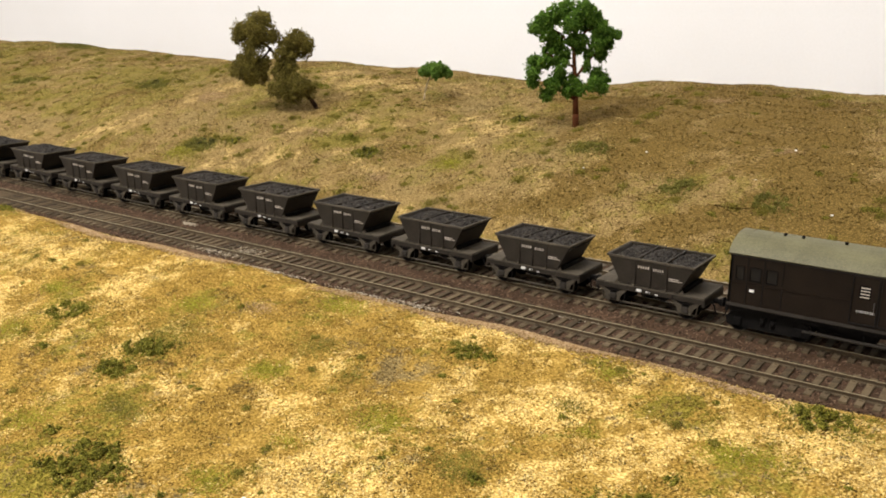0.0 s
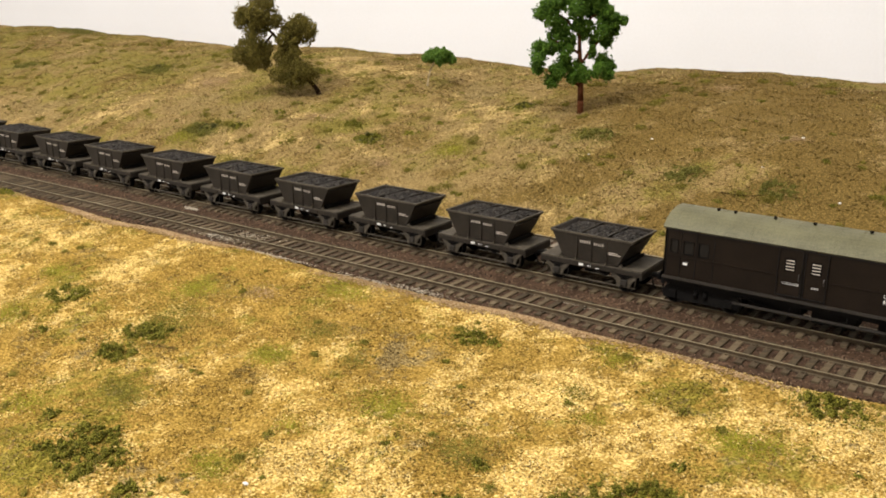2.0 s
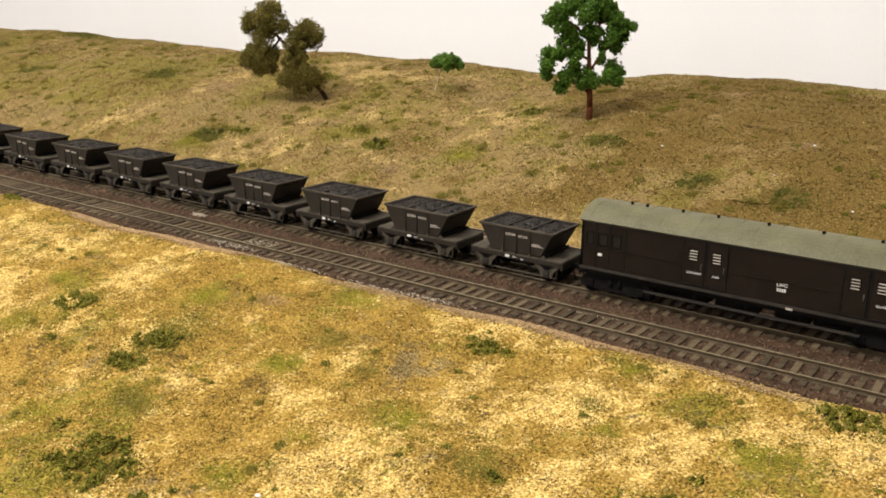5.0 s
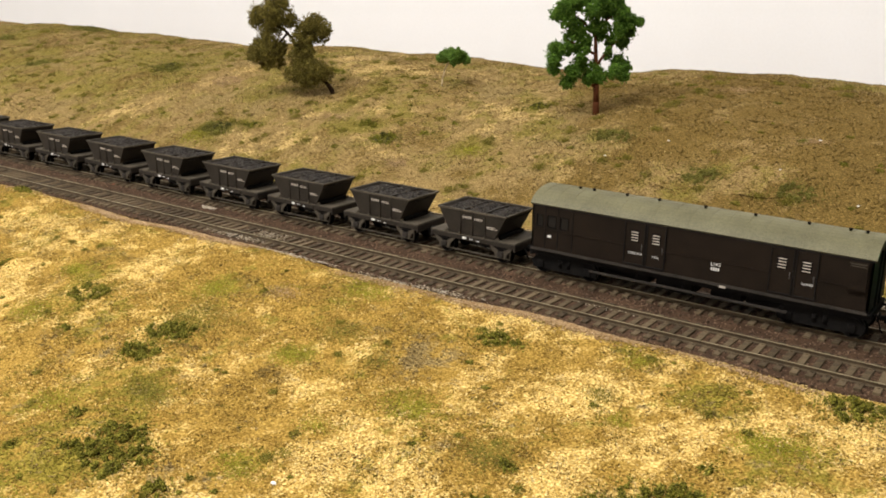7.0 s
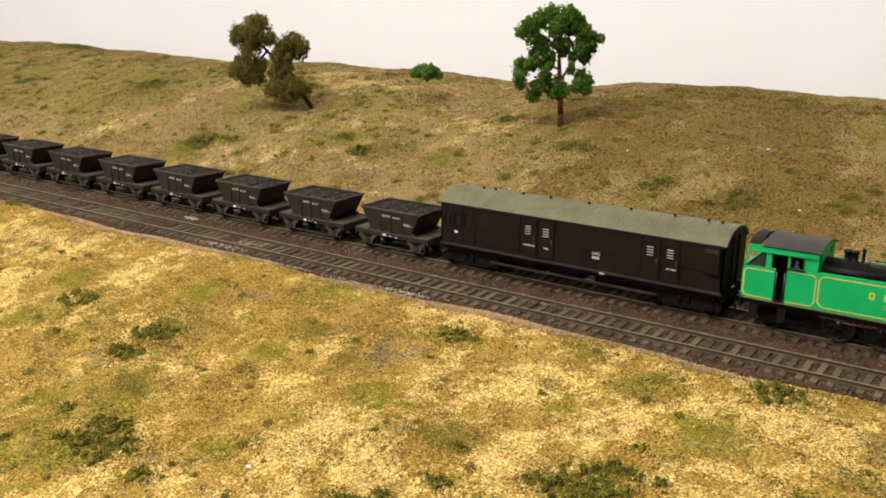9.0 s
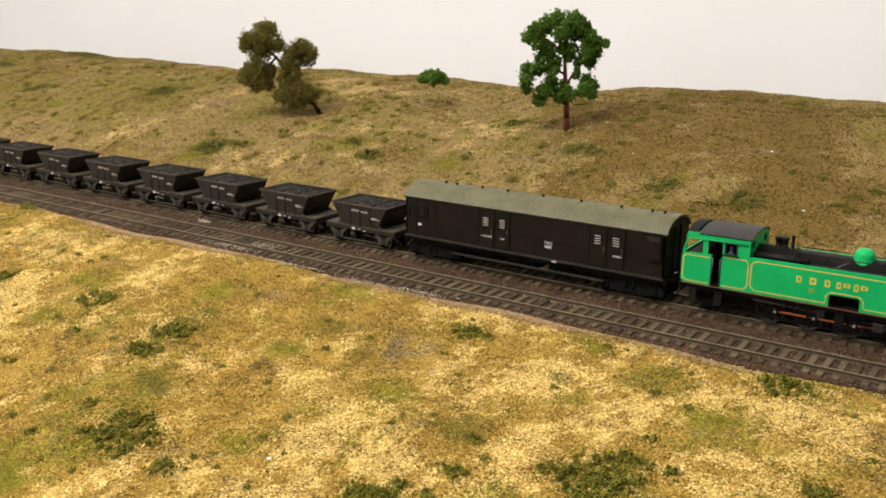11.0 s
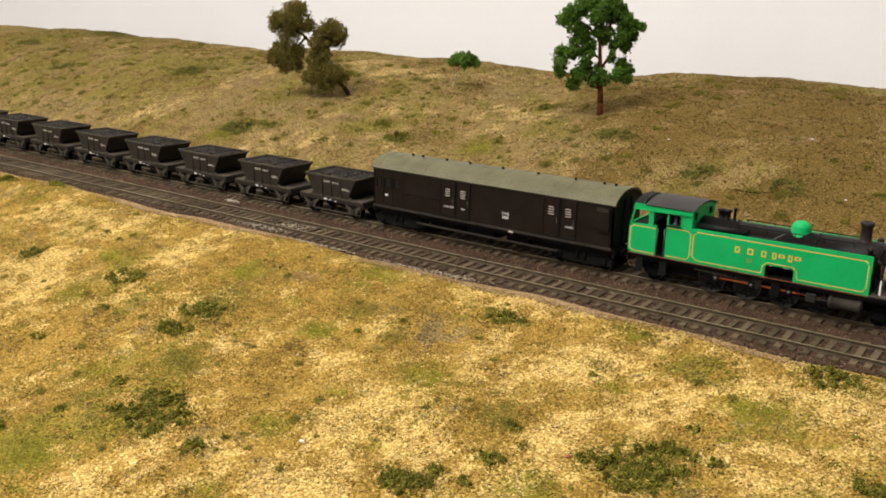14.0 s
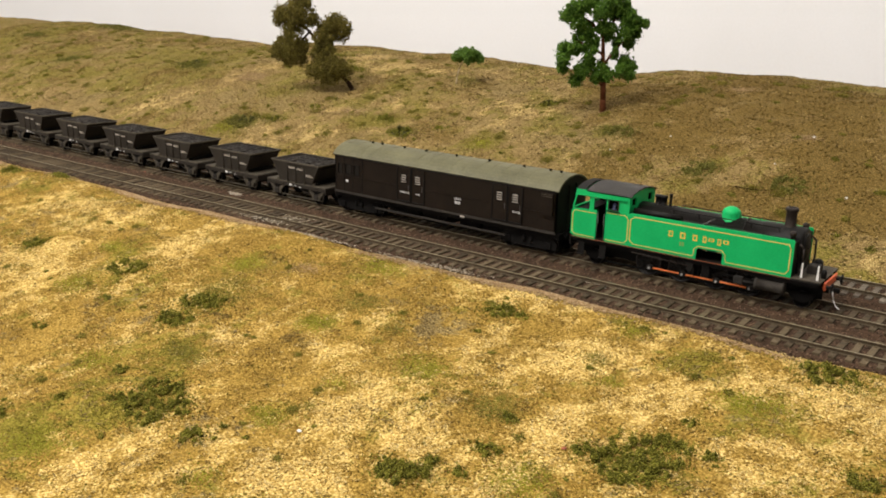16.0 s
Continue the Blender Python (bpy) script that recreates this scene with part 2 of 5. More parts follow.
M_PIN = paint("bright_pin", (0.34, 0.33, 0.31), (0.55, 0.53, 0.50), 0.35, 200, 2000, 0.0, metal=0.4)
M_SMEAR = grains("plaster_smear", [(0.2, (0.36, 0.29, 0.20)), (0.5, (0.56, 0.48, 0.36)), (0.85, (0.80, 0.73, 0.60))])

# ---- building helpers ----
def box(bm, x0, x1, y0, y1, z0, z1, bev=0.0):
    b = bmesh.new()
    v = [b.verts.new((x, y, z)) for x in (x0, x1) for y in (y0, y1) for z in (z0, z1)]
    for f in ((0, 1, 3, 2), (4, 6, 7, 5), (0, 4, 5, 1), (2, 3, 7, 6), (0, 2, 6, 4), (1, 5, 7, 3)):
        b.faces.new([v[k] for k in f])
    if bev:
        bmesh.ops.bevel(b, geom=list(b.edges), offset=bev, segments=1, profile=0.6, affect="EDGES")
    join(bm, b)


def join(bm, b, m=None):
    """Moves the small bmesh b into bm."""
    table = {}
    for v in b.verts:
        table[v] = bm.verts.new(m @ v.co if m else v.co)
    for f in b.faces:
        g = bm.faces.new([table[v] for v in f.verts])
        g.smooth = f.smooth
    b.free()


def tube(bm, p0, p1, r0, r1=None, seg=12, caps=True):
    """A round bar from p0 to p1, tapered from r0 to r1."""
    r1 = r0 if r1 is None else r1
    a, c = Vector(p0), Vector(p1)
    turn = (c - a).to_track_quat("Z", "Y").to_matrix()
    rings = []
    for p, r in ((a, r0), (c, r1)):
        rings.append([bm.verts.new(p + turn @ Vector((r * math.cos(k * math.tau / seg), r * math.sin(k * math.tau / seg), 0))) for k in range(seg)])
    for k in range(seg):
        f = bm.faces.new((rings[0][k], rings[0][(k + 1) % seg], rings[1][(k + 1) % seg], rings[1][k]))
        f.smooth = True
    if caps:
        bm.faces.new(list(reversed(rings[0])))
        bm.faces.new(rings[1])


def turned(bm, p, profile, seg=20, axis="z", capped=True):
    """A lathe-turned form about an axis through p: profile rows of radius and height."""
    rings = []
    for r, h in profile:
        ring = []
        for k in range(seg):
            c, s = r * math.cos(k * math.tau / seg), r * math.sin(k * math.tau / seg)
            o = {"z": (c, s, h), "x": (h, c, s), "y": (s, h, c)}[axis]
            ring.append(bm.verts.new((p[0] + o[0], p[1] + o[1], p[2] + o[2])))
        rings.append(ring)
    for a, b in zip(rings, rings[1:]):
        for k in range(seg):
            f = bm.faces.new((a[k], a[(k + 1) % seg], b[(k + 1) % seg], b[k]))
            f.smooth = True
    if capped:
        bm.faces.new(list(reversed(rings[0])))
        bm.faces.new(rings[-1])


def slab(bm, outline, axis, lo, hi, bev=0.0):
    """A plate: a polygon (pairs) pushed along an axis from lo to hi. For axis y the pairs are x, z; for x they are y, z; for z they are x, y."""
    b = bmesh.new()
    at = {"y": lambda u, v, w: (u, w, v), "x": lambda u, v, w: (w, u, v), "z": lambda u, v, w: (u, v, w)}[axis]
    lower = [b.verts.new(at(u, v, lo)) for u, v in outline]
    upper = [b.verts.new(at(u, v, hi)) for u, v in outline]
    k = len(outline)
    b.faces.new(lower)
    b.faces.new(list(reversed(upper)))
    for i in range(k):
        b.faces.new((lower[i], upper[i], upper[(i + 1) % k], lower[(i + 1) % k]))
    bmesh.ops.recalc_face_normals(b, faces=list(b.faces))
    if bev:
        bmesh.ops.bevel(b, geom=list(b.edges), offset=bev, segments=1, profile=0.6, affect="EDGES")
    join(bm, b)


def part(name, bm, material, parent, label=""):
    bmesh.ops.recalc_face_normals(bm, faces=list(bm.faces))
    data = bpy.data.meshes.new(name)
    bm.to_mesh(data)
    bm.free()
    data.materials.append(material)
    ob = new(name, data)
    ob.parent = parent
    return tagged(ob, label)


def boxpart(name, dims, material, parent, label="", bev=0.0):
    bm = bmesh.new()
    box(bm, *dims, bev)
    return part(name, bm, material, parent, label)


def thing(name, label, category, at=(0, 0, 0), group="", kind=""):
    ob = new(name)
    ob.empty_display_size = 0.01
    ob.location = at
    return tagged(ob, label, category, group, kind)


def mesh_object(name, verts, faces, material, smooth=False):
    data = bpy.data.meshes.new(name)
    data.from_pydata(verts, [], faces)
    data.materials.append(material)
    if smooth:
        data.polygons.foreach_set("use_smooth", [True] * len(data.polygons))
    data.update()
    return new(name, data)


RNG = np.random.default_rng(7)
TETRA = np.array([(1, 1, 1), (1, -1, -1), (-1, 1, -1), (-1, -1, 1)], float) / math.sqrt(3)


def flakes(name, points, size, material, squash=1.0, stretch=1.0):
    """Many small loose flakes in one mesh: points (n, 3), sizes (n)."""
    n = len(points)
    q = RNG.normal(size=(n, 4))
    q /= np.linalg.norm(q, axis=1)[:, None]
    w, x, y, z = q.T
    rot = np.stack([1 - 2 * (y * y + z * z), 2 * (x * y - z * w), 2 * (x * z + y * w), 2 * (x * y + z * w), 1 - 2 * (x * x + z * z), 2 * (y * z - x * w),
                    2 * (x * z - y * w), 2 * (y * z + x * w), 1 - 2 * (x * x + y * y)], 1).reshape(n, 3, 3)
    form = TETRA * np.array([stretch, 1.0, 1.0])
    v = np.einsum("nij,kj->nki", rot, form) * np.asarray(size)[:, None, None]
    v[:, :, 2] *= squash
    v = (v + np.asarray(points)[:, None, :]).reshape(-1, 3)
    faces = (np.arange(n)[:, None, None] * 4 + np.array([(0, 1, 2), (0, 3, 1), (0, 2, 3), (1, 3, 2)])).reshape(-1, 3)
    data = bpy.data.meshes.new(name)
    data.vertices.add(len(v))
    data.vertices.foreach_set("co", v.ravel())
    data.loops.add(faces.size)
    data.loops.foreach_set("vertex_index", faces.ravel().astype(np.int32))
    data.polygons.add(len(faces))
    data.polygons.foreach_set("loop_start", np.arange(0, faces.size, 3, dtype=np.int32))
    data.polygons.foreach_set("loop_total", np.full(len(faces), 3, dtype=np.int32))
    data.update(calc_edges=True)
    data.validate()
    data.materials.append(material)
    return new(name, data)


TABLE = RNG.uniform(0, 1, (3, 256, 256))


def drift(x, y, cell, layer=0):
    """Smooth random values between 0 and 1 over the plan, with three octaves from the given cell size."""
    total, weight = 0.0, 0.0
    for octave in range(3):
        u, v = np.asarray(x) / cell * 2**octave + 97.3 * (octave + 1), np.asarray(y) / cell * 2**octave + 41.7 * (octave + 1)
        i, j = np.floor(u).astype(int), np.floor(v).astype(int)
        a, b = u - i, v - j
        a, b = a * a * (3 - 2 * a), b * b * (3 - 2 * b)
        g = TABLE[layer]
        i0, i1, j0, j1 = i % 256, (i + 1) % 256, j % 256, (j + 1) % 256
        total = total + 0.55**octave * ((1 - a) * (1 - b) * g[i0, j0] + a * (1 - b) * g[i1, j0] + (1 - a) * b * g[i0, j1] + a * b * g[i1, j1])
        weight += 0.55**octave
    return total / weight


# ---- the lie of the land ----
RIDGE_X = [-1.40, -1.14, -0.96, -0.757, -0.625, -0.475, -0.36, -0.26, -0.21, -0.12, -0.065, -0.017, 0.027, 0.076, 0.20, 0.60]
RIDGE_Z = [0.067, 0.0685, 0.070, 0.065, 0.0625, 0.0685, 0.067, 0.065, 0.062, 0.0654, 0.0705, 0.0717, 0.0714, 0.070, 0.066, 0.060]


def lumps(x, y):
    return (np.sin(41 * x + 17 * y + 1.3) * np.sin(37 * y - 13 * x) * 0.0016 + np.sin(97 * x - 61 * y) * np.sin(83 * y + 29 * x + 0.7) * 0.0008
            + np.sin(233 * x + 171 * y) * np.sin(257 * y - 143 * x + 2.1) * 0.00035)


def land(x, y):
    """Height of the ground: bank, level track bed, hillside."""
    x, y = np.asarray(x, float), np.asarray(y, float)
    edge = -0.0085 + 0.0022 * np.sin(31 * x + 0.5) + 0.0014 * np.sin(77 * x)
    front = -0.0035 - 0.185 * np.maximum(edge - 0.012 - y, 0) + np.clip((edge - y) / 0.012, 0, 1) * 0.0012
    s = np.clip((y - 0.120) / 0.300, 0, 1.0)
    ridge = np.interp(x, RIDGE_X, RIDGE_Z)
    back = -0.0045 + (ridge + 0.0045) * (1 - (1 - s) ** 1.9) - 0.25 * np.maximum(y - 0.43, 0)
    bed = -0.0045
    z = np.where(y < edge, front, np.where(y > 0.120, back, bed))
    off = np.clip((edge - y) / 0.02, 0, 1) + np.clip((y - 0.122) / 0.03, 0, 1)
    return z + lumps(x, y) * off

# ---- what was sown where: drifts in millimetres (x, y, half width, half depth), each lying askew to the tracks ----
STRAW_NEAR = [(-260, -54, 32, 19), (-185, -58, 19, 29), (-244, -118, 22, 34), (-19, -108, 23, 25), (-27, -168, 16, 24), (-20, -194, 18, 16), (7, -165, 17, 22), (49, -60, 27, 25), (87, -62, 29, 23), (110, -78, 30, 19), (172, -44, 16, 18), (140, -47, 17, 12), (12, -128, 19, 21), (48, -135, 19, 15), (90, -108, 17, 21), (148, -93, 21, 15), (172, -88, 14, 12), (6, -15, 17, 21), (-64, -212, 23, 15), (-124, -194, 14, 16), (37, -167, 16, 13), (78, -145, 14, 11), (9, -184, 12, 13), (150, -30, 30, 13)]
STRAW_HILL = [(-688, 151, 64, 33), (-534, 170, 50, 20), (-385, 331, 37, 46), (-327, 341, 33, 30), (-300, 233, 36, 28), (-303, 172, 27, 13), (-345, 161, 27, 10), (-152, 214, 26, 30), (-177, 175, 31, 24), (150, 142, 14, 14), (-143, 258, 22, 29), (-474, 248, 29, 23), (-203, 257, 29, 27), (-502, 200, 32, 19), (-234, 357, 26, 34)]
OLIVE_NEAR = [(-83, -145, 19, 26), (-106, -192, 25, 28), (-101, -215, 10, 23), (-222, -70, 13, 34), (-158, -117, 9, 19), (-131, -56, 17, 17), (-53, -88, 12, 8), (12, -95, 13, 13), (22, -143, 10, 13), (-11, -196, 10, 9), (95, -132, 11, 10), (141, -69, 11, 13), (159, -67, 11, 12), (78, -28, 11, 10), (89, -69, 7, 6), (-16, -148, 14, 9), (-79, -191, 11, 11), (-69, -16, 13, 19), (-377, -37, 24, 19), (114, -39, 11, 8)]
OLIVE_HILL = [(-400, 173, 34, 15), (-581, 272, 44, 40), (-811, 256, 56, 45), (-576, 315, 44, 49), (-62, 234, 18, 15), (-160, 196, 16, 13), (-690, 304, 42, 36), (-268, 203, 22, 12), (-313, 288, 27, 22), (-707, 217, 55, 27), (18, 199, 17, 9), (76, 198, 19, 8), (-148, 283, 13, 22), (-393, 236, 35, 24), (-954, 315, 60, 80), (-608, 212, 44, 22)]
BROWN_NEAR = [(-126, -40, 37, 27), (-101, -92, 27, 30), (-74, -42, 22, 24), (-55, -124, 21, 22), (60, -111, 14, 18), (-216, -34, 26, 20), (-37, -51, 20, 16), (97, -33, 14, 10), (133, -34, 13, 6), (-165, -149, 18, 22), (79, -84, 9, 12), (-16, -129, 12, 12)]
BROWN_HILL = [(30, 276, 56, 52), (-34, 322, 41, 63), (85, 271, 28, 52), (-31, 261, 31, 46), (94, 205, 31, 23), (45, 169, 29, 13), (-9, 364, 54, 51), (-123, 343, 28, 57), (-35, 207, 23, 17), (71, 338, 31, 45), (90, 165, 45, 22), (20, 150, 45, 15), (130, 205, 35, 30), (-60, 160, 40, 14)]
DRAB_NEAR = [(-7, -58, 15, 19), (5, -78, 15, 11), (-33, -163, 12, 10), (-31, -184, 9, 11), (-13, -80, 10, 10), (-182, -165, 12, 14)]
DRAB_HILL = [(-253, 172, 24, 15), (-206, 314, 30, 29), (-376, 205, 33, 15), (-87, 222, 20, 21), (-616, 183, 43, 21), (-263, 274, 31, 22), (21, 238, 32, 21), (-446, 222, 37, 21)]


def drifts(x, y, rows):
    """How much of the given drifts lies at each place, 0 to 1."""
    c, s = math.cos(radians(34.5)), math.sin(radians(34.5))
    total = np.zeros(np.shape(x))
    for bx, by, ru, rv in rows:
        dx, dy = x - bx * 0.001, y - by * 0.001
        total = total + np.exp(-1.1 * (((dx * c + dy * s) / (ru * 0.001)) ** 2 + ((dy * c - dx * s) / (rv * 0.001)) ** 2))
    return np.minimum(total, 1.15)


def cover_shares(x, y):
    """Shares of straw, olive, brown and drab flock; what is left is gold."""
    x, y = np.asarray(x, float), np.asarray(y, float)
    hill = np.clip((y - 0.06) / 0.06, 0, 1)
    straw, olive = drifts(x, y, STRAW_NEAR + STRAW_HILL), drifts(x, y, OLIVE_NEAR + OLIVE_HILL)
    brown, drab = drifts(x, y, BROWN_NEAR + BROWN_HILL), drifts(x, y, DRAB_NEAR + DRAB_HILL)
    wob = []
    gx, gy = x / (1 + 0.9 * hill), y / (1 + 0.9 * hill)
    for k in range(4):
        wide = drift(gx + 0.37 * k, gy - 0.21 * k, 0.024, k % 3) - 0.5
        small = drift(gx - 0.30 * k, gy + 0.50 * k, 0.0075, (k + 1) % 3) - 0.5
        fine = drift(gx + 0.11 * k, gy + 0.23 * k, 0.0026, (k + 2) % 3) - 0.5
        wob.append(0.75 * wide + 1.05 * small + 0.70 * fine)
    other = np.maximum(np.maximum(olive, brown), drab)
    out = [0.37 - 0.19 * hill + (0.25 + 0.01 * hill) * straw - 0.22 * other + wob[0],
           0.23 + 0.22 * hill + 0.40 * olive - 0.16 * straw - 0.10 * brown + 0.9 * wob[1],
           0.08 + 0.22 * hill + (0.15 + 0.39 * hill) * brown - 0.12 * straw + 0.9 * wob[2],
           0.10 + 0.06 * hill + 0.34 * drab - 0.06 * straw - 0.14 * brown + 0.9 * wob[3]]
    return np.clip(np.stack(out, -1), 0, 1)


def sow(data, shares):
    """Stores the cover on a mesh, vertex by vertex."""
    layer = data.attributes.new("cover", "FLOAT_COLOR", "POINT")
    layer.data.foreach_set("color", np.ascontiguousarray(shares, dtype=np.float32).ravel())


# ---- room ----
def room():
    x0, x1, y0, y1, z0, z1 = -2.6, 1.9, -1.7, 0.80, -0.95, 1.40
    for name, dims, mat, label in (
        ("wall_north", (x0 - 0.1, x1 + 0.1, y1, y1 + 0.1, z0, z1), M_WALL, "plain white painted wall behind the layout"),
        ("wall_south", (x0 - 0.1, x1 + 0.1, y0 - 0.1, y0, z0, z1), M_WALL, "plain white painted room wall"),
        ("wall_west", (x0 - 0.1, x0, y0, y1, z0, z1), M_WALL, "plain white painted room wall"),
        ("wall_east", (x1, x1 + 0.1, y0, y1, z0, z1), M_WALL, "plain white painted room wall"),
        ("floor", (x0 - 0.1, x1 + 0.1, y0 - 0.1, y1 + 0.1, z0 - 0.1, z0), M_FLOOR, "brown boarded room floor"),
        ("ceiling", (x0 - 0.1, x1 + 0.1, y0 - 0.1, y1 + 0.1, z1, z1 + 0.1), M_WALL, "plain white painted ceiling"),
    ):
        bm = bmesh.new()
        box(bm, *dims)
        tagged(part(name, bm, mat, None), label, name.split("_")[0], kind="structure")


room()


def baseboard():
    """The timber table that carries the layout."""
    t = thing("baseboard", "timber framed baseboard under the model landscape", "table", kind="structure")
    boxpart("fascia", (-1.40, 0.60, -0.285, -0.270, -0.16, -0.052), M_TIMBER, t, bev=0.001)
    boxpart("back_board", (-1.40, 0.60, 0.560, 0.575, -0.16, 0.01), M_TIMBER, t, bev=0.001)
    boxpart("top", (-1.40, 0.60, -0.269, 0.559, -0.100, -0.085), M_TIMBER, t)
    for x in (-1.36, -0.4, 0.53):
        for y in (-0.24, 0.52):
            boxpart("leg", (x, x + 0.045, y, y + 0.03, -0.95, -0.101), M_TIMBER, t, bev=0.001)


baseboard()


# ---- ground ----
def ground():
    xs = np.concatenate([np.arange(-1.40, -0.6, 0.010), np.arange(-0.6, 0.6001, 0.004)])
    ys = np.concatenate([np.arange(-0.268, -0.03, 0.004), np.arange(-0.03, 0.0, 0.0015), np.arange(0.0, 0.115, 0.005), np.arange(0.115, 0.15, 0.002), np.arange(0.15, 0.56, 0.005)])
    gx, gy = np.meshgrid(xs, ys, indexing="ij")
    gz = land(gx, gy)
    n, m = gx.shape
    v = np.stack([gx, gy, gz], -1).reshape(-1, 3)
    i = np.arange(n * m).reshape(n, m)
    f = np.stack([i[:-1, :-1], i[1:, :-1], i[1:, 1:], i[:-1, 1:]], -1).reshape(-1, 4)
    ob = mesh_object("ground", v.tolist(), f.tolist(), M_TURF, True)
    sow(ob.data, cover_shares(gx.ravel(), gy.ravel()))
    tagged(ob, "hilly model ground covered in straw and olive turf", "ground", kind="structure")


ground()


def scatter_turf():
    """Fine loose flock over the painted ground."""
    for count, xr, yr, s0, s1 in ((360000, (-0.52, 0.235), (-0.232, -0.004), 0.00017, 0.00064), (190000, (-1.05, 0.34), (0.114, 0.45), 0.00028, 0.00100)):
        x, y = RNG.uniform(*xr, count), RNG.uniform(*yr, count)
        if yr[0] < 0:
            edge = -0.0100 + 0.0022 * np.sin(31 * x + 0.5) + 0.0014 * np.sin(77 * x)
            keep = y < edge - 0.0005 + RNG.normal(0, 0.0012, count)
        else:
            keep = y > 0.117 + RNG.normal(0, 0.0022, count)
        keep &= drift(x, y, 0.012, 1) + RNG.normal(0, 0.12, count) > 0.40
        x, y = x[keep], y[keep]
        size = s0 + (s1 - s0) * RNG.uniform(0, 1, len(x)) ** 1.6
        z = land(x, y) + size * 0.12
        ob = flakes("turf_flock", np.stack([x, y, z], 1), size, M_GRAIN, 0.5, 1.9)
        shares = cover_shares(x, y)
        luck = np.clip(0.5 + 0.9 * (drift(x, y, 0.0035, 2) - 0.5)[:, None] * np.array([1, -1, 1, -1]) + RNG.normal(0, 0.17, shares.shape), 0.02, 0.98)
        won = (luck < shares).astype(float)
        for k in range(3):
            won[:, k] *= 1 - won[:, k + 1:].max(axis=1)
        sow(ob.data, np.repeat(won, 4, axis=0))
        tagged(ob, "loose straw, gold and olive flock sown over the slope", "turf", kind="stuff")


scatter_turf()


def scatter_cream():
    """Pale chopped straw, thick in some drifts and thin in others."""
    for count, xr, yr, s0, s1, least in ((90000, (-0.52, 0.235), (-0.232, -0.010), 0.00028, 0.00058, 0.70), (40000, (-1.05, 0.34), (0.122, 0.40), 0.00030, 0.00066, 0.50)):
        x, y = RNG.uniform(*xr, count), RNG.uniform(*yr, count)
        keep = cover_shares(x, y)[:, 0] + RNG.normal(0, 0.16, count) > least
        x, y = x[keep], y[keep]
        size = RNG.uniform(s0, s1, len(x))
        ob = flakes("straw_flecks", np.stack([x, y, land(x, y) + size * 0.35], 1), size, M_CREAM, 0.5, 1.7)
        tagged(ob, "pale cream chopped straw strewn in drifts", "turf", kind="stuff")


scatter_cream()


def ballast():
    """A brown cinder bed under the three tracks."""
    xs, ys = np.arange(-1.38, 0.5601, 0.006), np.arange(-0.0140, 0.1241, 0.0015)
    gx, gy = np.meshgrid(xs, ys, indexing="ij")
    crown = np.zeros_like(gy)
    for c in (0.00825, TRAIN_Y, 0.0985):
        crown = np.maximum(crown, np.clip((0.0215 - np.abs(gy - c)) / 0.008, 0, 1))
    edge = np.clip((gy + 0.0130 + 0.0015 * np.sin(60 * gx)) / 0.004, 0, 1) * np.clip((0.124 - gy) / 0.006, 0, 1)
    gz = -0.0068 + (0.0026 + 0.0019 * crown) * edge + 0.0002 * np.sin(700 * gx) * np.sin(900 * gy)
    n, m = gx.shape
    v = np.stack([gx, gy, gz], -1).reshape(-1, 3)
    i = np.arange(n * m).reshape(n, m)
    f = np.stack([i[:-1, :-1], i[1:, :-1], i[1:, 1:], i[:-1, 1:]], -1).reshape(-1, 4)
    tagged(mesh_object("ballast", v.tolist(), f.tolist(), M_BALLAST, True), "dark brown cinder ballast between the rails", "ballast", kind="structure")
    count = 90000
    x, y = RNG.uniform(-0.75, 0.40, count), RNG.uniform(-0.0112, 0.121, count)
    crown = np.zeros(count)
    for c in (0.00825, TRAIN_Y, 0.0985):
        crown = np.maximum(crown, np.clip((0.0215 - np.abs(y - c)) / 0.008, 0, 1))
    z = -0.0042 + 0.0018 * crown
    ob = flakes("ballast_stones", np.stack([x, y, z], 1), RNG.uniform(0.0003, 0.0009, count), M_STONE)
    tagged(ob, "loose brown and grey ballast grit", "ballast", kind="stuff")


ballast()


def railway_track(y, label, wood):
    t = thing("railway_track", label, "track", (0, y, 0), "parallel tracks", "structure")
    for side in (-1, 1):
        c = side * 0.0087
        bm = bmesh.new()
        slab(bm, [(c - 0.0009, -0.0021), (c + 0.0009, -0.0021), (c + 0.0008, -0.0017), (c + 0.0003, -0.0014), (c + 0.0003, -0.0008), (c + 0.00048, -0.0006),
                  (c + 0.00048, -0.0001), (c - 0.00048, -0.0001), (c - 0.00048, -0.0006), (c - 0.0003, -0.0008), (c - 0.0003, -0.0014), (c - 0.0008, -0.0017)], "x", -1.38, 0.56)
        rail = part("rail", bm, M_RAIL, t)
        boxpart("running_surface", (-1.38, 0.56, c - 0.00036, c + 0.00036, -0.0001, 0.0), M_RAILTOP, rail, "worn dull steel rail head")
    bm = bmesh.new()
    box(bm, -0.00145, 0.00145, -0.0150, 0.0150, -0.0040, -0.0015, 0.00018)
    for side in (-1, 1):
        for off in (-0.0017, 0.0017):
            box(bm, -0.0006, 0.0006, side * 0.0087 + off - 0.0005, side * 0.0087 + off + 0.0005, -0.0016, -0.0011)
    first = part("sleeper", bm, wood, t)
    first.location.x = -1.30
    for k in range(1, 298):
        o = new("sleeper", first.data)
        o.parent = t
        o.location = (-1.30 + k * 0.00602, random.uniform(-0.0003, 0.0003), random.uniform(-0.0002, 0.0001))
        o.rotation_euler = (0, 0, random.uniform(-0.03, 0.03))
    return t


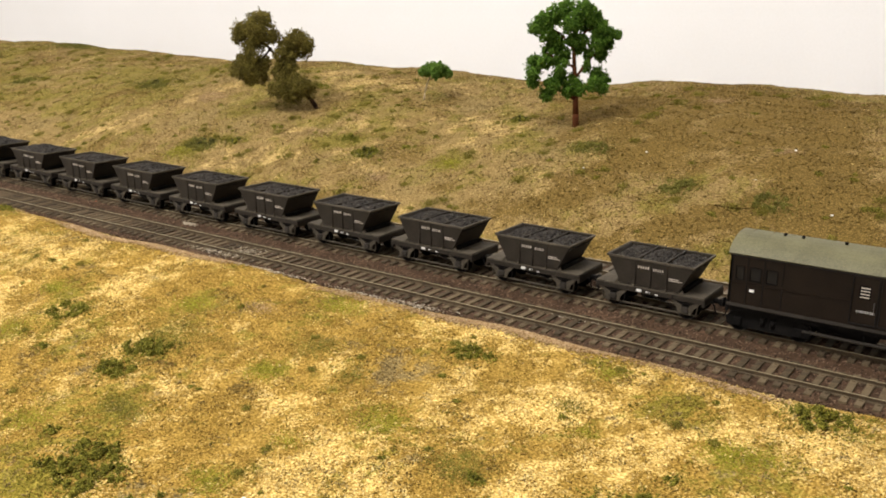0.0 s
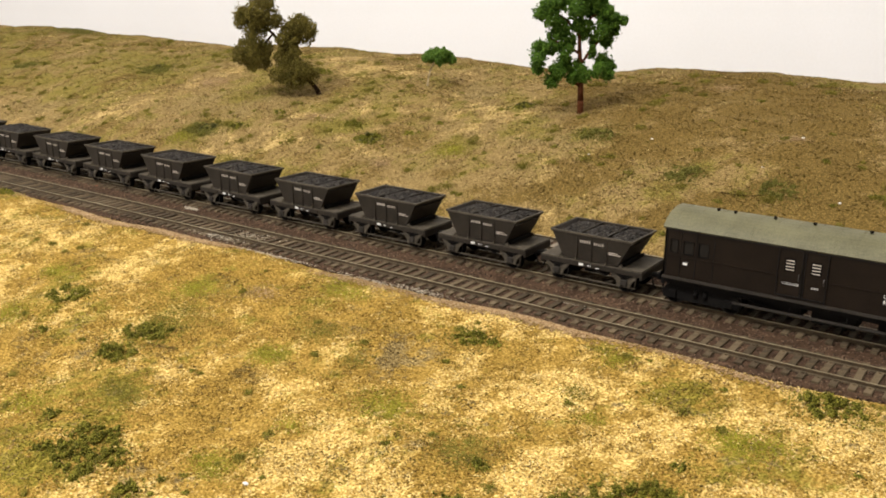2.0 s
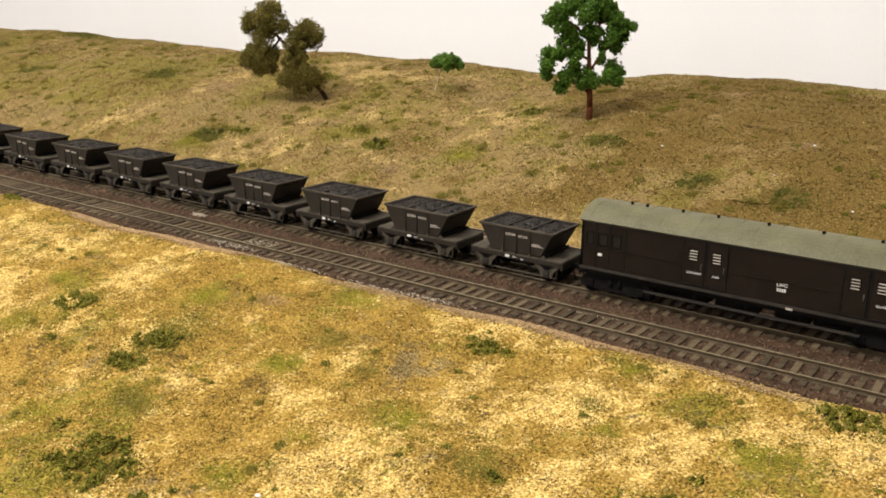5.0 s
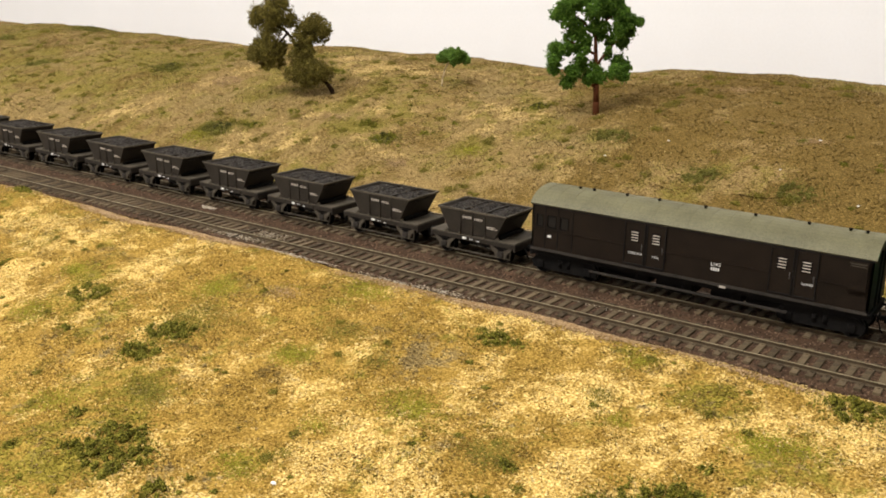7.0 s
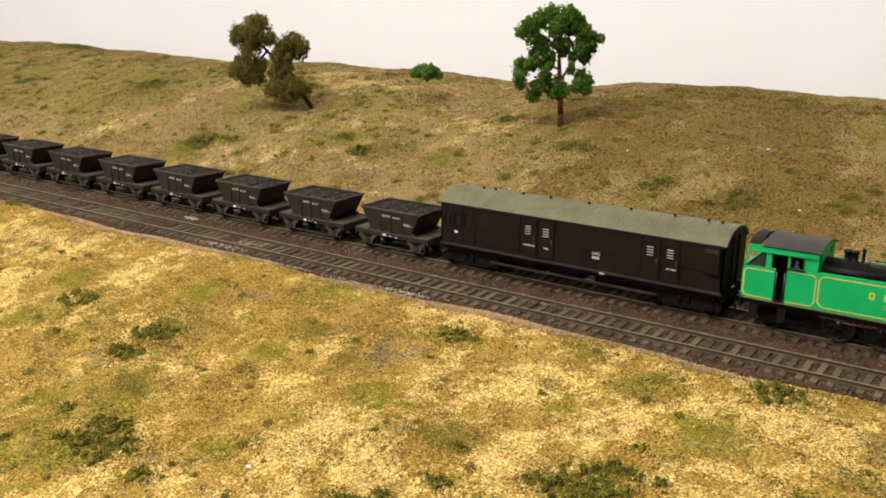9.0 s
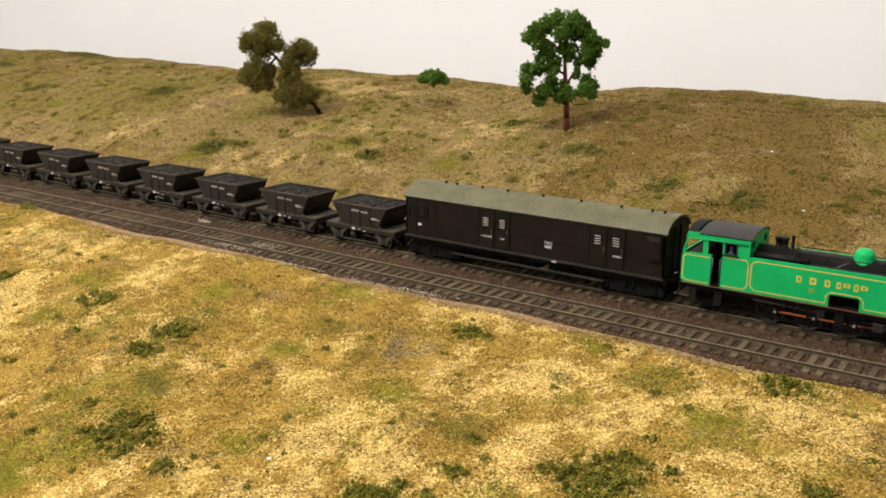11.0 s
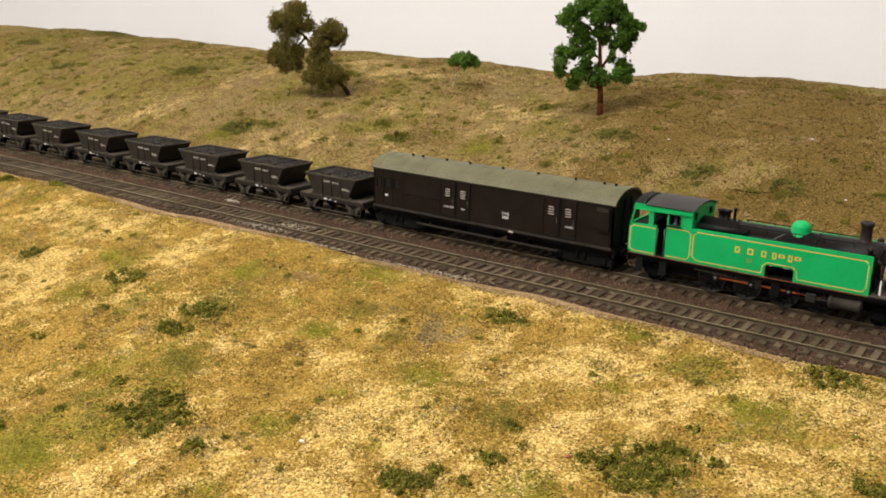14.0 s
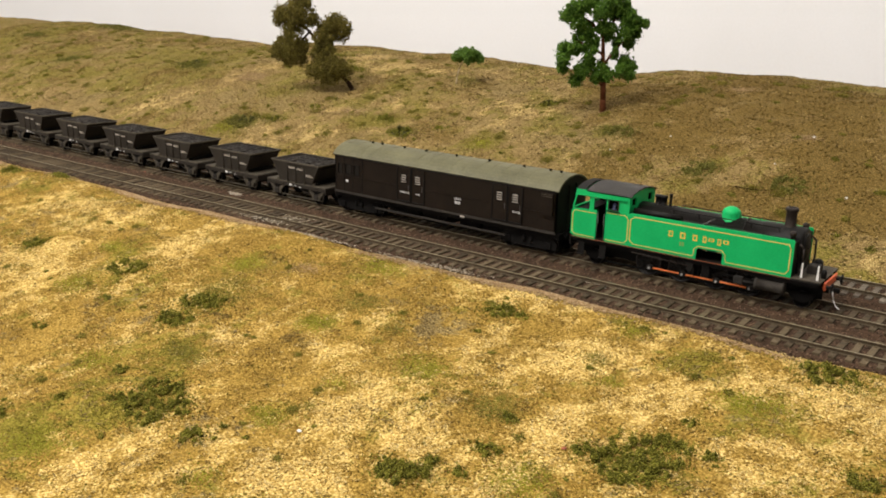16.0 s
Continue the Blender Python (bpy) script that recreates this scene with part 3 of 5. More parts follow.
railway_track(0.00825, "empty rusty model track on brown sleepers beside the bank", M_SLEEPER)
railway_track(TRAIN_Y, "model track under the goods train, brown sleepers", M_SLEEPER)
railway_track(0.0985, "model track at the foot of the hill, weathered sleepers", M_SLEEPER_PALE)


# ---- the train: each vehicle has its own origin at rail level under its middle ----
def wheelset(parent, x, r, mat=None, y=0.0087, axle_r=0.0009, spokes=False):
    """Two flanged wheels on an axle, turning about their own middle."""
    bm = bmesh.new()
    tube(bm, (0, -0.0115, 0), (0, 0.0115, 0), axle_r, seg=8)
    for s in (-1, 1):
        turned(bm, (0, s * y, 0), [(r * 0.3, -s * 0.0016), (r + 0.0005, -s * 0.0014), (r + 0.0005, -s * 0.0010), (r, -s * 0.0008), (r, s * 0.0012), (r * 0.86, s * 0.0013),
                                   (r * 0.82, s * 0.0006), (r * 0.34, s * 0.0006), (r * 0.28, s * 0.0016), (r * 0.1, s * 0.0017)], 20, "y")
        for k in range(8 if spokes else 4):
            a = k * math.tau / (8 if spokes else 4)
            tube(bm, (r * 0.25 * math.cos(a), s * (y + 0.0009), r * 0.25 * math.sin(a)), (r * 0.84 * math.cos(a), s * (y + 0.0008), r * 0.84 * math.sin(a)), r * 0.07, seg=6)
    w = part("wheelset", bm, mat or M_WHEEL, parent)
    w.location = (x, 0, r)
    for s in (-1, 1):
        bm = bmesh.new()
        turned(bm, (0, s * y, 0), [(r * 0.90, s * 0.00125), (r * 0.985, s * 0.00125), (r * 0.985, s * 0.00145), (r * 0.90, s * 0.00145), (r * 0.90, s * 0.00125)], 24, "y", False)
        part("tyre_face", bm, M_TYRE, w, "dull worn tyre face")
    return w


def bars(parent, name, rows, y, mat, label, depth=0.00012):
    """Painted lettering too small to read: one bar for each group, (x0, x1, z0, z1)."""
    for x0, x1, z0, z1 in rows:
        boxpart(name, (x0, x1, y - depth, y, z0, z1), mat, parent, label)


def words(parent, name, text, x, y, z, height, mat, label=""):
    """Raised painted letters facing the near side."""
    c = bpy.data.curves.new(name, "FONT")
    c.body, c.size, c.align_x, c.align_y, c.extrude, c.offset = text, height * 1.38, "CENTER", "CENTER", 0.00005, height * 0.005
    c.space_character = 1.12
    tmp = new(name, c)
    dep = bpy.context.evaluated_depsgraph_get()
    data = bpy.data.meshes.new_from_object(tmp.evaluated_get(dep))
    bpy.data.objects.remove(tmp)
    bpy.data.curves.remove(c)
    data.materials.clear()
    data.materials.append(mat)
    ob = new(name, data)
    ob.parent = parent
    ob.location, ob.rotation_euler = (x, y, z), (radians(90), 0, 0)
    return tagged(ob, label)


def coupling(parent, x, s):
    """Buffer-beam gear at one end: draw shank, knuckle and hanging hoses. s: which way it points."""
    bm = bmesh.new()
    box(bm, min(x, x + s * 0.0042), max(x, x + s * 0.0042), -0.0011, 0.0011, 0.0072, 0.0092, 0.0002)
    box(bm, min(x + s * 0.0030, x + s * 0.0048), max(x + s * 0.0030, x + s * 0.0048), -0.0019, 0.0012, 0.0066, 0.0098, 0.0003)
    part("coupler", bm, M_UNDER, parent)
    bm = bmesh.new()
    pts = [(x, -0.004, 0.0085), (x + s * 0.0018, -0.0042, 0.0070), (x + s * 0.0024, -0.0043, 0.0045), (x + s * 0.0034, -0.0040, 0.0030)]
    for a, b in zip(pts, pts[1:]):
        tube(bm, a, b, 0.00035, seg=6)
    part("brake_hose", bm, M_UNDER, parent)


def hopper_wagon(pile=0.0012, label="dark grey four-wheeled hopper wagon level-filled with coal"):
    t = thing("hopper_wagon", label, "wagon", (0, TRAIN_Y, 0), "hopper wagons of the train")
    L, W, TOP, BL, BZ, DZ = 0.0212, 0.0136, 0.0258, 0.0143, 0.0128, 0.0122
    # bin: four thick plates, open above
    bm = bmesh.new()
    rim_in, w_in = L - 0.0008, W - 0.0008
    outer = [[(-L, -W, TOP), (L, -W, TOP), (L, W, TOP), (-L, W, TOP)], [(-BL, -W + 0.0006, BZ), (BL, -W + 0.0006, BZ), (BL, W - 0.0006, BZ), (-BL, W - 0.0006, BZ)]]
    inner = [[(-rim_in, -w_in, TOP), (rim_in, -w_in, TOP), (rim_in, w_in, TOP), (-rim_in, w_in, TOP)], [(-BL + 0.001, -W + 0.002, BZ + 0.001), (BL - 0.001, -W + 0.002, BZ + 0.001), (BL - 0.001, W - 0.002, BZ + 0.001), (-BL + 0.001, W - 0.002, BZ + 0.001)]]
    vo = [[bm.verts.new(p) for p in ring] for ring in outer]
    vi = [[bm.verts.new(p) for p in ring] for ring in inner]
    for k in range(4):
        j = (k + 1) % 4
        bm.faces.new((vo[0][k], vo[0][j], vo[1][j], vo[1][k]))
        bm.faces.new((vi[0][j], vi[0][k], vi[1][k], vi[1][j]))
        bm.faces.new((vo[0][j], vo[0][k], vi[0][k], vi[0][j]))
    bm.faces.new(vo[1])
    bm.faces.new(vi[1])
    body = part("bin", bm, M_HOPPER, t)
    bm = bmesh.new()
    for y0, y1 in ((-W - 0.0004, -W + 0.0001), (W - 0.0001, W + 0.0004)):
        box(bm, -L - 0.0003, L + 0.0003, y0, y1, TOP - 0.0009, TOP + 0.0002, 0.0001)
    for x0, x1 in ((-L - 0.0005, -L + 0.0002), (L - 0.0002, L + 0.0005)):
        box(bm, x0, x1, -W, W, TOP - 0.0009, TOP + 0.0002, 0.0001)
    part("rim", bm, M_DECK, body, "worn grey top flange")
    for s in (-1, 1):
        for x in (-0.0072, 0.0004, 0.0082):
            bm = bmesh.new()
            slab(bm, [(x - 0.0002, TOP - 0.001), (x + 0.0003, TOP - 0.001), (x + 0.0005, BZ + 0.006), (x + 0.0002, DZ), (x - 0.0004, DZ), (x - 0.0001, BZ + 0.006)], "y", s * (W - 0.0005) - 0.0007, s * (W - 0.0005) + 0.0007)
            part("side_rib", bm, M_HOPPER, body)
    # coal
    gx, gy = np.meshgrid(np.linspace(-rim_in, rim_in, 40), np.linspace(-w_in, w_in, 26), indexing="ij")
    heap = pile * (1 - (gx / rim_in) ** 2) * (1 - (gy / w_in) ** 2)
    bays = 0.0013 * np.abs(np.sin(1.5 * math.pi * (gx / rim_in + 1)))
    gz = TOP - 0.0026 + heap + bays + RNG.uniform(-0.0004, 0.0005, gx.shape)
    i = np.arange(gx.size).reshape(gx.shape)
    f = np.stack([i[:-1, :-1], i[1:, :-1], i[1:, 1:], i[:-1, 1:]], -1).reshape(-1, 4)
    coal = mesh_object("coal_load", np.stack([gx, gy, gz], -1).reshape(-1, 3).tolist(), f.tolist(), M_COAL)
    coal.parent = t
    tagged(coal, "lumpy black coal load")
    n = 700
    cx, cy = RNG.uniform(-rim_in * 0.95, rim_in * 0.95, n), RNG.uniform(-w_in * 0.93, w_in * 0.93, n)
    cz = TOP - 0.0023 + 0.0013 * np.abs(np.sin(1.5 * math.pi * (cx / rim_in + 1))) + pile * (1 - (cx / rim_in) ** 2) * (1 - (cy / w_in) ** 2)
    lumps_ob = flakes("coal_grit", np.stack([cx, cy, cz], 1), RNG.uniform(0.0004, 0.0010, n), M_COALBIT)
    lumps_ob.parent = coal
    tagged(lumps_ob, kind="stuff")
    for x in (-rim_in / 3, rim_in / 3):
        bm = bmesh.new()
        box(bm, x - 0.0004, x + 0.0004, -w_in, w_in, TOP - 0.0016, TOP - 0.0002)
        part("cross_tie", bm, M_HOPPER, body)
    for s in (-1, 1):
        for x in (-0.0074, 0.0082):
            bm = bmesh.new()
            slab(bm, [(s * (W - 0.0007), DZ), (s * (W + 0.0005), DZ), (s * (W + 0.0002), DZ + 0.0012), (s * (W - 0.0007), DZ + 0.0048)], "x", x - 0.0004, x + 0.0004)
            part("rib_foot", bm, M_DECK, body, "worn grey bracket at the rib's foot")
    # deck and frame
    bm = bmesh.new()
    box(bm, -0.0265, 0.0265, -0.0132, 0.0132, DZ - 0.0008, DZ, 0.0001)
    part("deck", bm, M_DECK, t, "flat grey end platforms")
    for s in (-1, 1):
        bm = bmesh.new()
        box(bm, -0.0262, 0.0262, s * 0.0125 - 0.0006, s * 0.0125 + 0.0006, 0.0092, DZ - 0.0008, 0.0001)
        part("solebar", bm, M_HOPPER, t)
        bm = bmesh.new()
        box(bm, s * 0.0262 - 0.0006, s * 0.0262 + 0.0006, -0.0130, 0.0130, 0.0078, DZ - 0.0008, 0.0001)
        part("headstock", bm, M_HOPPER, t)
        bm = bmesh.new()
        box(bm, s * 0.0155 - 0.0014, s * 0.0155 + 0.0014, -0.0105, 0.0105, DZ, DZ + 0.0021, 0.0002)
        part("end_bolster", bm, M_UNDER, t)
        for q in (-1, 1):
            bm = bmesh.new()
            slab(bm, [(s * 0.0143, DZ), (s * 0.0172, DZ), (s * 0.0160, DZ + 0.0018)], "y", q * 0.0128 - 0.0005, q * 0.0128 + 0.0005)
            part("gusset", bm, M_DECK, t)
        coupling(t, s * 0.0268, s)
    for s in (-1, 1):
        y = s * 0.0121
        for x in (-0.0178, 0.0178):
            bm = bmesh.new()
            for q in (-1, 1):
                slab(bm, [(x + q * 0.0072, 0.0093), (x + q * 0.0017, 0.0093), (x + q * 0.0017, 0.0031), (x + q * 0.0030, 0.0031), (x + q * 0.0040, 0.0058)], "y", y - 0.0004, y + 0.0004)
            guard = part("axle_guard", bm, M_DECK, t)
            bm = bmesh.new()
            box(bm, x - 0.0016, x + 0.0016, y - 0.0010, y + 0.0010, 0.0038, 0.0066, 0.0002)
            part("axle_box", bm, M_SOLE, guard)
            bm = bmesh.new()
            for k in range(4):
                box(bm, x - 0.0046 + 0.0007 * k, x + 0.0046 - 0.0007 * k, y - 0.0006, y + 0.0006, 0.0088 - 0.0004 * k, 0.0091 - 0.0004 * k)
            part("leaf_spring", bm, M_UNDER, t)
        bm = bmesh.new()
        box(bm, -0.0232, 0.0232, y - s * 0.0006 - 0.0003, y - s * 0.0006 + 0.0003, 0.0026, 0.0032)
        part("tie_bar", bm, M_DECK, t, "thin grey bar along the axle guards")
        for x in (-0.0228, 0.0228):
            bm = bmesh.new()
            tube(bm, (x, y - s * 0.0006, 0.0030), (x * 1.04, y, 0.0093), 0.00035, seg=6)
            part("bar_hanger", bm, M_DECK, t)
        for x in (-0.0115, 0.0, 0.0115):
            bm = bmesh.new()
            box(bm, x - 0.0003, x + 0.0003, s * 0.0131 - 0.00025, s * 0.0131 + 0.00025, 0.0092, DZ - 0.0008)
            part("sole_stiffener", bm, M_HOPPER, t)
        bm = bmesh.new()
        tube(bm, (0.002, y - s * 0.001, 0.0080), (0.0105, y - s * 0.001, 0.0058), 0.0003, seg=6)
        part("brake_lever", bm, M_SOLE, t)
        bm = bmesh.new()
        slab(bm, [(-0.009, 0.0092), (0.009, 0.0092), (0.006, 0.0048), (-0.006, 0.0048)], "y", s * 0.0045 - 0.0006, s * 0.0045 + 0.0006)
        part("hopper_chute", bm, M_UNDER, t)
    y = -W + 0.00032
    bars(t, "lettering_bar", [(-0.0056 + 0.00118 * k, -0.00502 + 0.00118 * k, 0.0213, 0.0226) for k in range(5)] + [(0.0018 + 0.00108 * k, 0.00232 + 0.00108 * k, 0.0210, 0.0222) for k in range(5)], -W + 0.0001, M_SLAT, "small white painted lettering")
    bars(t, "lettering_bar", [(0.0094, 0.0142, 0.0185, 0.0189), (0.0094, 0.0158, 0.0177, 0.0181)], y, M_SLAT, "faded white data lettering")
    bars(t, "lettering_bar", [(-0.0058, -0.0034, 0.0098, 0.0110), (-0.0012, 0.0006, 0.0100, 0.0106), (0.0032, 0.0048, 0.0096, 0.0100)], -0.0132, M_WHITE, "small white code on the solebar")
    wheelset(t, -0.0178, 0.0052)
    wheelset(t, 0.0178, 0.0052)
    return t


HOPPER_X = -0.1942
PITCH = 0.0624
HOPPERS = [hopper_wagon()]
HOPPERS[0].location.x = HOPPER_X
for k in range(1, 8):
    HOPPERS.append(copy_thing(HOPPERS[0], pose(HOPPER_X - PITCH * k, TRAIN_Y, 0)))
HOPPERS.append(hopper_wagon(0.0042, "dark grey four-wheeled hopper wagon heaped high with coal"))
HOPPERS[-1].location.x = HOPPER_X - PITCH * 8
HOPPERS.append(copy_thing(HOPPERS[-1], pose(HOPPER_X - PITCH * 9, TRAIN_Y, 0)))


def luggage_van():
    t = thing("luggage_van", "dark brown bogie luggage van with grey-green arched roof", "railway van", (-0.0772, TRAIN_Y, 0))
    H, W, Z0, Z1 = 0.0793, 0.0160, 0.0135, 0.0362
    side = -W

    def local(x):
        return x * 0.001 + 0.0772

    # body shell with window openings cut through the near and far sides
    wins = [(local(-153.6), local(-150.4)), (local(-147.6), local(-143.2)), (local(-140.6), local(-136.4))]
    wz0, wz1 = 0.0255, 0.0312
    for s in (-1, 1):
        bm = bmesh.new()
        y0, y1 = sorted((s * W, s * (W - 0.0008)))
        cut = [-H] + [v for w in wins for v in w] + [H]
        rows = [Z0, wz0, wz1, Z1]
        for yy in (y0, y1):
            grid = [[bm.verts.new((x, yy, z)) for z in rows] for x in cut]
            for i in range(len(cut) - 1):
                for j in range(3):
                    if not (i % 2 == 1 and j == 1):
                        bm.faces.new((grid[i][j], grid[i + 1][j], grid[i + 1][j + 1], grid[i][j + 1]))
        bm.verts.ensure_lookup_table()
        edges = [e for e in bm.edges if len(e.link_faces) == 1]
        bmesh.ops.bridge_loops(bm, edges=[e for e in edges if all(abs(v.co.x) > H - 1e-6 or v.co.z in (Z0, Z1) or abs(v.co.z - Z0) < 1e-6 or abs(v.co.z - Z1) < 1e-6 for v in e.verts)])
        part("side_wall", bm, M_VAN, t)
        for a, b in wins:
            win = boxpart("window", (a, b, s * (W - 0.0005) - 0.0001, s * (W - 0.0005) + 0.0001, wz0, wz1), M_GLASS, t, "dark glazed window")
            bm = bmesh.new()
            yy = s * (W + 0.0001)
            for q in ((a - 0.0003, a, wz0, wz1), (b, b + 0.0003, wz0, wz1), (a - 0.0003, b + 0.0003, wz1, wz1 + 0.0003), (a - 0.0003, b + 0.0003, wz0 - 0.0003, wz0)):
                box(bm, q[0], q[1], yy - 0.0002, yy + 0.0002, q[2], q[3])
            part("frame", bm, M_UNDER, win)
    arc = [(W * math.sin(a), 0.0362 + 0.0068 * (math.cos(a) - math.cos(1.25)) / (1 - math.cos(1.25))) for a in np.linspace(-1.25, 1.25, 15)]
    arc = [(y * W / (W * math.sin(1.25)), z) for y, z in arc]
    for s in (-1, 1):
        bm = bmesh.new()
        slab(bm, [(-W, Z0), (W, Z0)] + [(y, z - 0.0003) for y, z in reversed(arc)], "x", min(s * H, s * (H - 0.001)), max(s * H, s * (H - 0.001)))
        end = part("end_wall", bm, M_BLACK, t)
        bm = bmesh.new()
        for y in (-0.004, 0.004):
            box(bm, min(s * H, s * (H + 0.0008)), max(s * H, s * (H + 0.0008)), y - 0.0004, y + 0.0004, Z0, 0.0385)
        part("end_post", bm, M_BLACK, end)
    boxpart("floor_plate", (-H + 0.001, H - 0.001, -W + 0.001, W - 0.001, Z0, Z0 + 0.001), M_UNDER, t)
    # roof with seams and ventilators
    bm = bmesh.new()
    over = [(y * 1.05, z + 0.0006) for y, z in arc]
    slab(bm, over + [(y * 1.0, z - 0.0002) for y, z in reversed(arc)], "x", -H - 0.0009, H + 0.0009)
    for f in bm.faces:
        f.smooth = False
    roof = part("roof", bm, M_ROOF, t, "weathered grey-green arched roof")
    for k in range(19):
        x = -H + 0.004 + k * (2 * H - 0.008) / 18
        bm = bmesh.new()
        slab(bm, [(y * 1.002, z + 0.0001) for y, z in over] + [(y, z - 0.0002) for y, z in reversed(over)], "x", x - 0.0002, x + 0.0002)
        part("roof_seam", bm, M_ROOF, roof)
    for x in (-138.6, -131.0, -113.5, -97.0, -74.6, -51.7, -28.6, -11.7, -5.0):
        bm = bmesh.new()
        turned(bm, (local(x), -0.0005, 0.0434), [(0.0006, 0), (0.0006, 0.0006), (0.0008, 0.0007), (0.0008, 0.0012), (0.0004, 0.0014)], 10)
        part("ventilator", bm, M_UNDER, roof, "small dark roof ventilator")
    # doors, belt rail, louvres and lookout
    for s in (-1, 1):
        def wall(a, b, z0, z1, out, name, mat, parent=t, label=""):
            y = s * W
            return boxpart(name, (a, b, min(y, y + s * out), max(y, y + s * out), z0, z1), mat, parent, label)

        for x0, xm, x1 in ((-106.4, -95.8, -86.0), (-38.8, -28.6, -19.0)):
            a, m_, b = local(x0), local(xm), local(x1)
            for p0, p1 in ((a, m_ - 0.0003), (m_ + 0.0003, b)):
                door = wall(p0, p1, Z0 + 0.0016, 0.0352, 0.0003, "door", M_VAN)
                for e in (p0, p1 - 0.0004):
                    bm = bmesh.new()
                    y = s * (W + 0.0003)
                    box(bm, e, e + 0.0004, min(y, y + s * 0.0004), max(y, y + s * 0.0004), Z0 + 0.0016, 0.0352)
                    part("door_stile", bm, M_BLACK, door)
                bm = bmesh.new()
                y = s * (W + 0.0003)
                box(bm, p0, p1, min(y, y + s * 0.0003), max(y, y + s * 0.0003), Z0 + 0.0016, Z0 + 0.0022)
                part("door_rail", bm, M_BLACK, door)
                mid = (p0 + p1) / 2
                bm = bmesh.new()
                box(bm, mid - 0.0022, mid + 0.0022, min(y, y + s * 0.00008), max(y, y + s * 0.00008), 0.0262, 0.0318)
                part("louvre_panel", bm, M_WHEEL, door, "black louvre opening")
                y += s * 0.0001
                for k in range(4):
                    z = 0.0269 + k * 0.00130
                    bm = bmesh.new()
                    slab(bm, [(y, z), (y + s * 0.0003, z - 0.0001), (y + s * 0.0003, z + 0.0001), (y, z + 0.00026)], "x", mid - 0.0017, mid + 0.0017)
                    part("louvre_slat", bm, M_SLAT, door, "pale louvre slat")
                bm = bmesh.new()
                tube(bm, (p1 - 0.0012, y + s * 0.0005, 0.0225), (p1 - 0.0012, y + s * 0.0005, 0.0255), 0.0002, seg=6)
                part("handle", bm, M_STEEL, door)
        for a, b in ((-156.4, -106.6), (-85.8, -39.0), (-18.8, -7.2)):
            wall(local(a), local(b), 0.0236, 0.0241, 0.0003, "belt_rail", M_VAN)
        for x in (-134.0, -155.6, -149.0, -142.0):
            wall(local(x), local(x) + 0.0003, Z0, 0.0355, 0.00025, "panel_strip", M_BLACK)
        wall(-H, H, Z0 - 0.0005, Z0 + 0.0008, 0.0005, "bottom_rail", M_SOLE)
        wall(-H, H, 0.0355, 0.0362, 0.0004, "cant_rail", M_BLACK)
        look_out = wall(local(-7.0), local(0.3), 0.0232, 0.0352, 0.0018, "lookout", M_VAN, label="projecting guard's lookout with pale top")
        y = s * (W + 0.0018)
        for k in range(2):
            boxpart("lookout_slat", (local(-6.6), local(-0.2), min(y, y + s * 0.0002), max(y, y + s * 0.0002), 0.0333 + k * 0.0010, 0.0336 + k * 0.0010), M_DECK, look_out)
        boxpart("solebar", (-H, H, s * 0.0135 - 0.0006, s * 0.0135 + 0.0006, 0.0102, Z0 - 0.0005), M_UNDER, t)
        bm = bmesh.new()
        box(bm, local(-124), local(-30), s * 0.0150 - 0.0010, s * 0.0150 + 0.0010, 0.0068, 0.0074)
        part("step_board", bm, M_SOLE, t, "long dark footboard")
        for x in (-122, -100, -77, -54, -32):
            bm = bmesh.new()
            tube(bm, (local(x), s * 0.0145, 0.0072), (local(x), s * 0.0135, 0.0108), 0.0003, seg=6)
            part("step_hanger", bm, M_UNDER, t)
        bm = bmesh.new()
        pts = [(local(-128), 0.0100), (local(-104), 0.0058), (local(-50), 0.0058), (local(-26), 0.0100)]
        for (xa, za), (xb, zb) in zip(pts, pts[1:]):
            tube(bm, (xa, s * 0.0105, za), (xb, s * 0.0105, zb), 0.0004, seg=6)
        part("truss_rod", bm, M_UNDER, t)
    # added girder: its dark bulk stands in for the shade under the van
    boxpart("centre_girder", (-H + 0.002, H - 0.002, -0.0045, 0.0045, 0.0072, Z0 - 0.0002), M_UNDER, t)
    boxpart("gas_tank", (local(-120), local(-96), -0.0075, 0.0075, 0.0038, 0.0102), M_UNDER, t, bev=0.0010)
    boxpart("brake_box", (local(-50), local(-34), -0.0075, 0.0075, 0.0038, 0.0102), M_UNDER, t, bev=0.0006)
    # two added dark boxes hide the lit ground beyond, as shade would
    boxpart("battery_box", (local(-92), local(-74), -0.0095, 0.0095, 0.0036, 0.0102), M_UNDER, t, bev=0.0003)
    boxpart("brake_gear", (local(-66), local(-52), -0.0080, 0.0080, 0.0036, 0.0102), M_UNDER, t, bev=0.0003)
    yb = -W - 0.0003
    words(t, "lettering", "LUGGAGE", local(-100.5), yb - 0.0001, 0.0208, 0.0010, M_WHITE, "small white painted word")
    words(t, "lettering", "VAN", local(-90.6), yb - 0.0001, 0.0206, 0.0010, M_WHITE, "small white painted word")
    words(t, "lettering", "GUARD", local(-22.7), yb - 0.0001, 0.0214, 0.0010, M_WHITE, "small white painted word")
    words(t, "lettering", "LHG", local(-62.2), -W - 0.00006, 0.0226, 0.0016, M_WHITE, "white class letters")
    bars(t, "number_bar", [(local(-64.2 + k * 1.02), local(-63.6 + k * 1.02), 0.0197, 0.0211) for k in range(4)], -W, M_WHITE, "white painted number")
    bars(t, "number_bar", [(local(-147.4), local(-145.4), 0.0204, 0.0216)], -W, M_WHITE, "white painted plate")
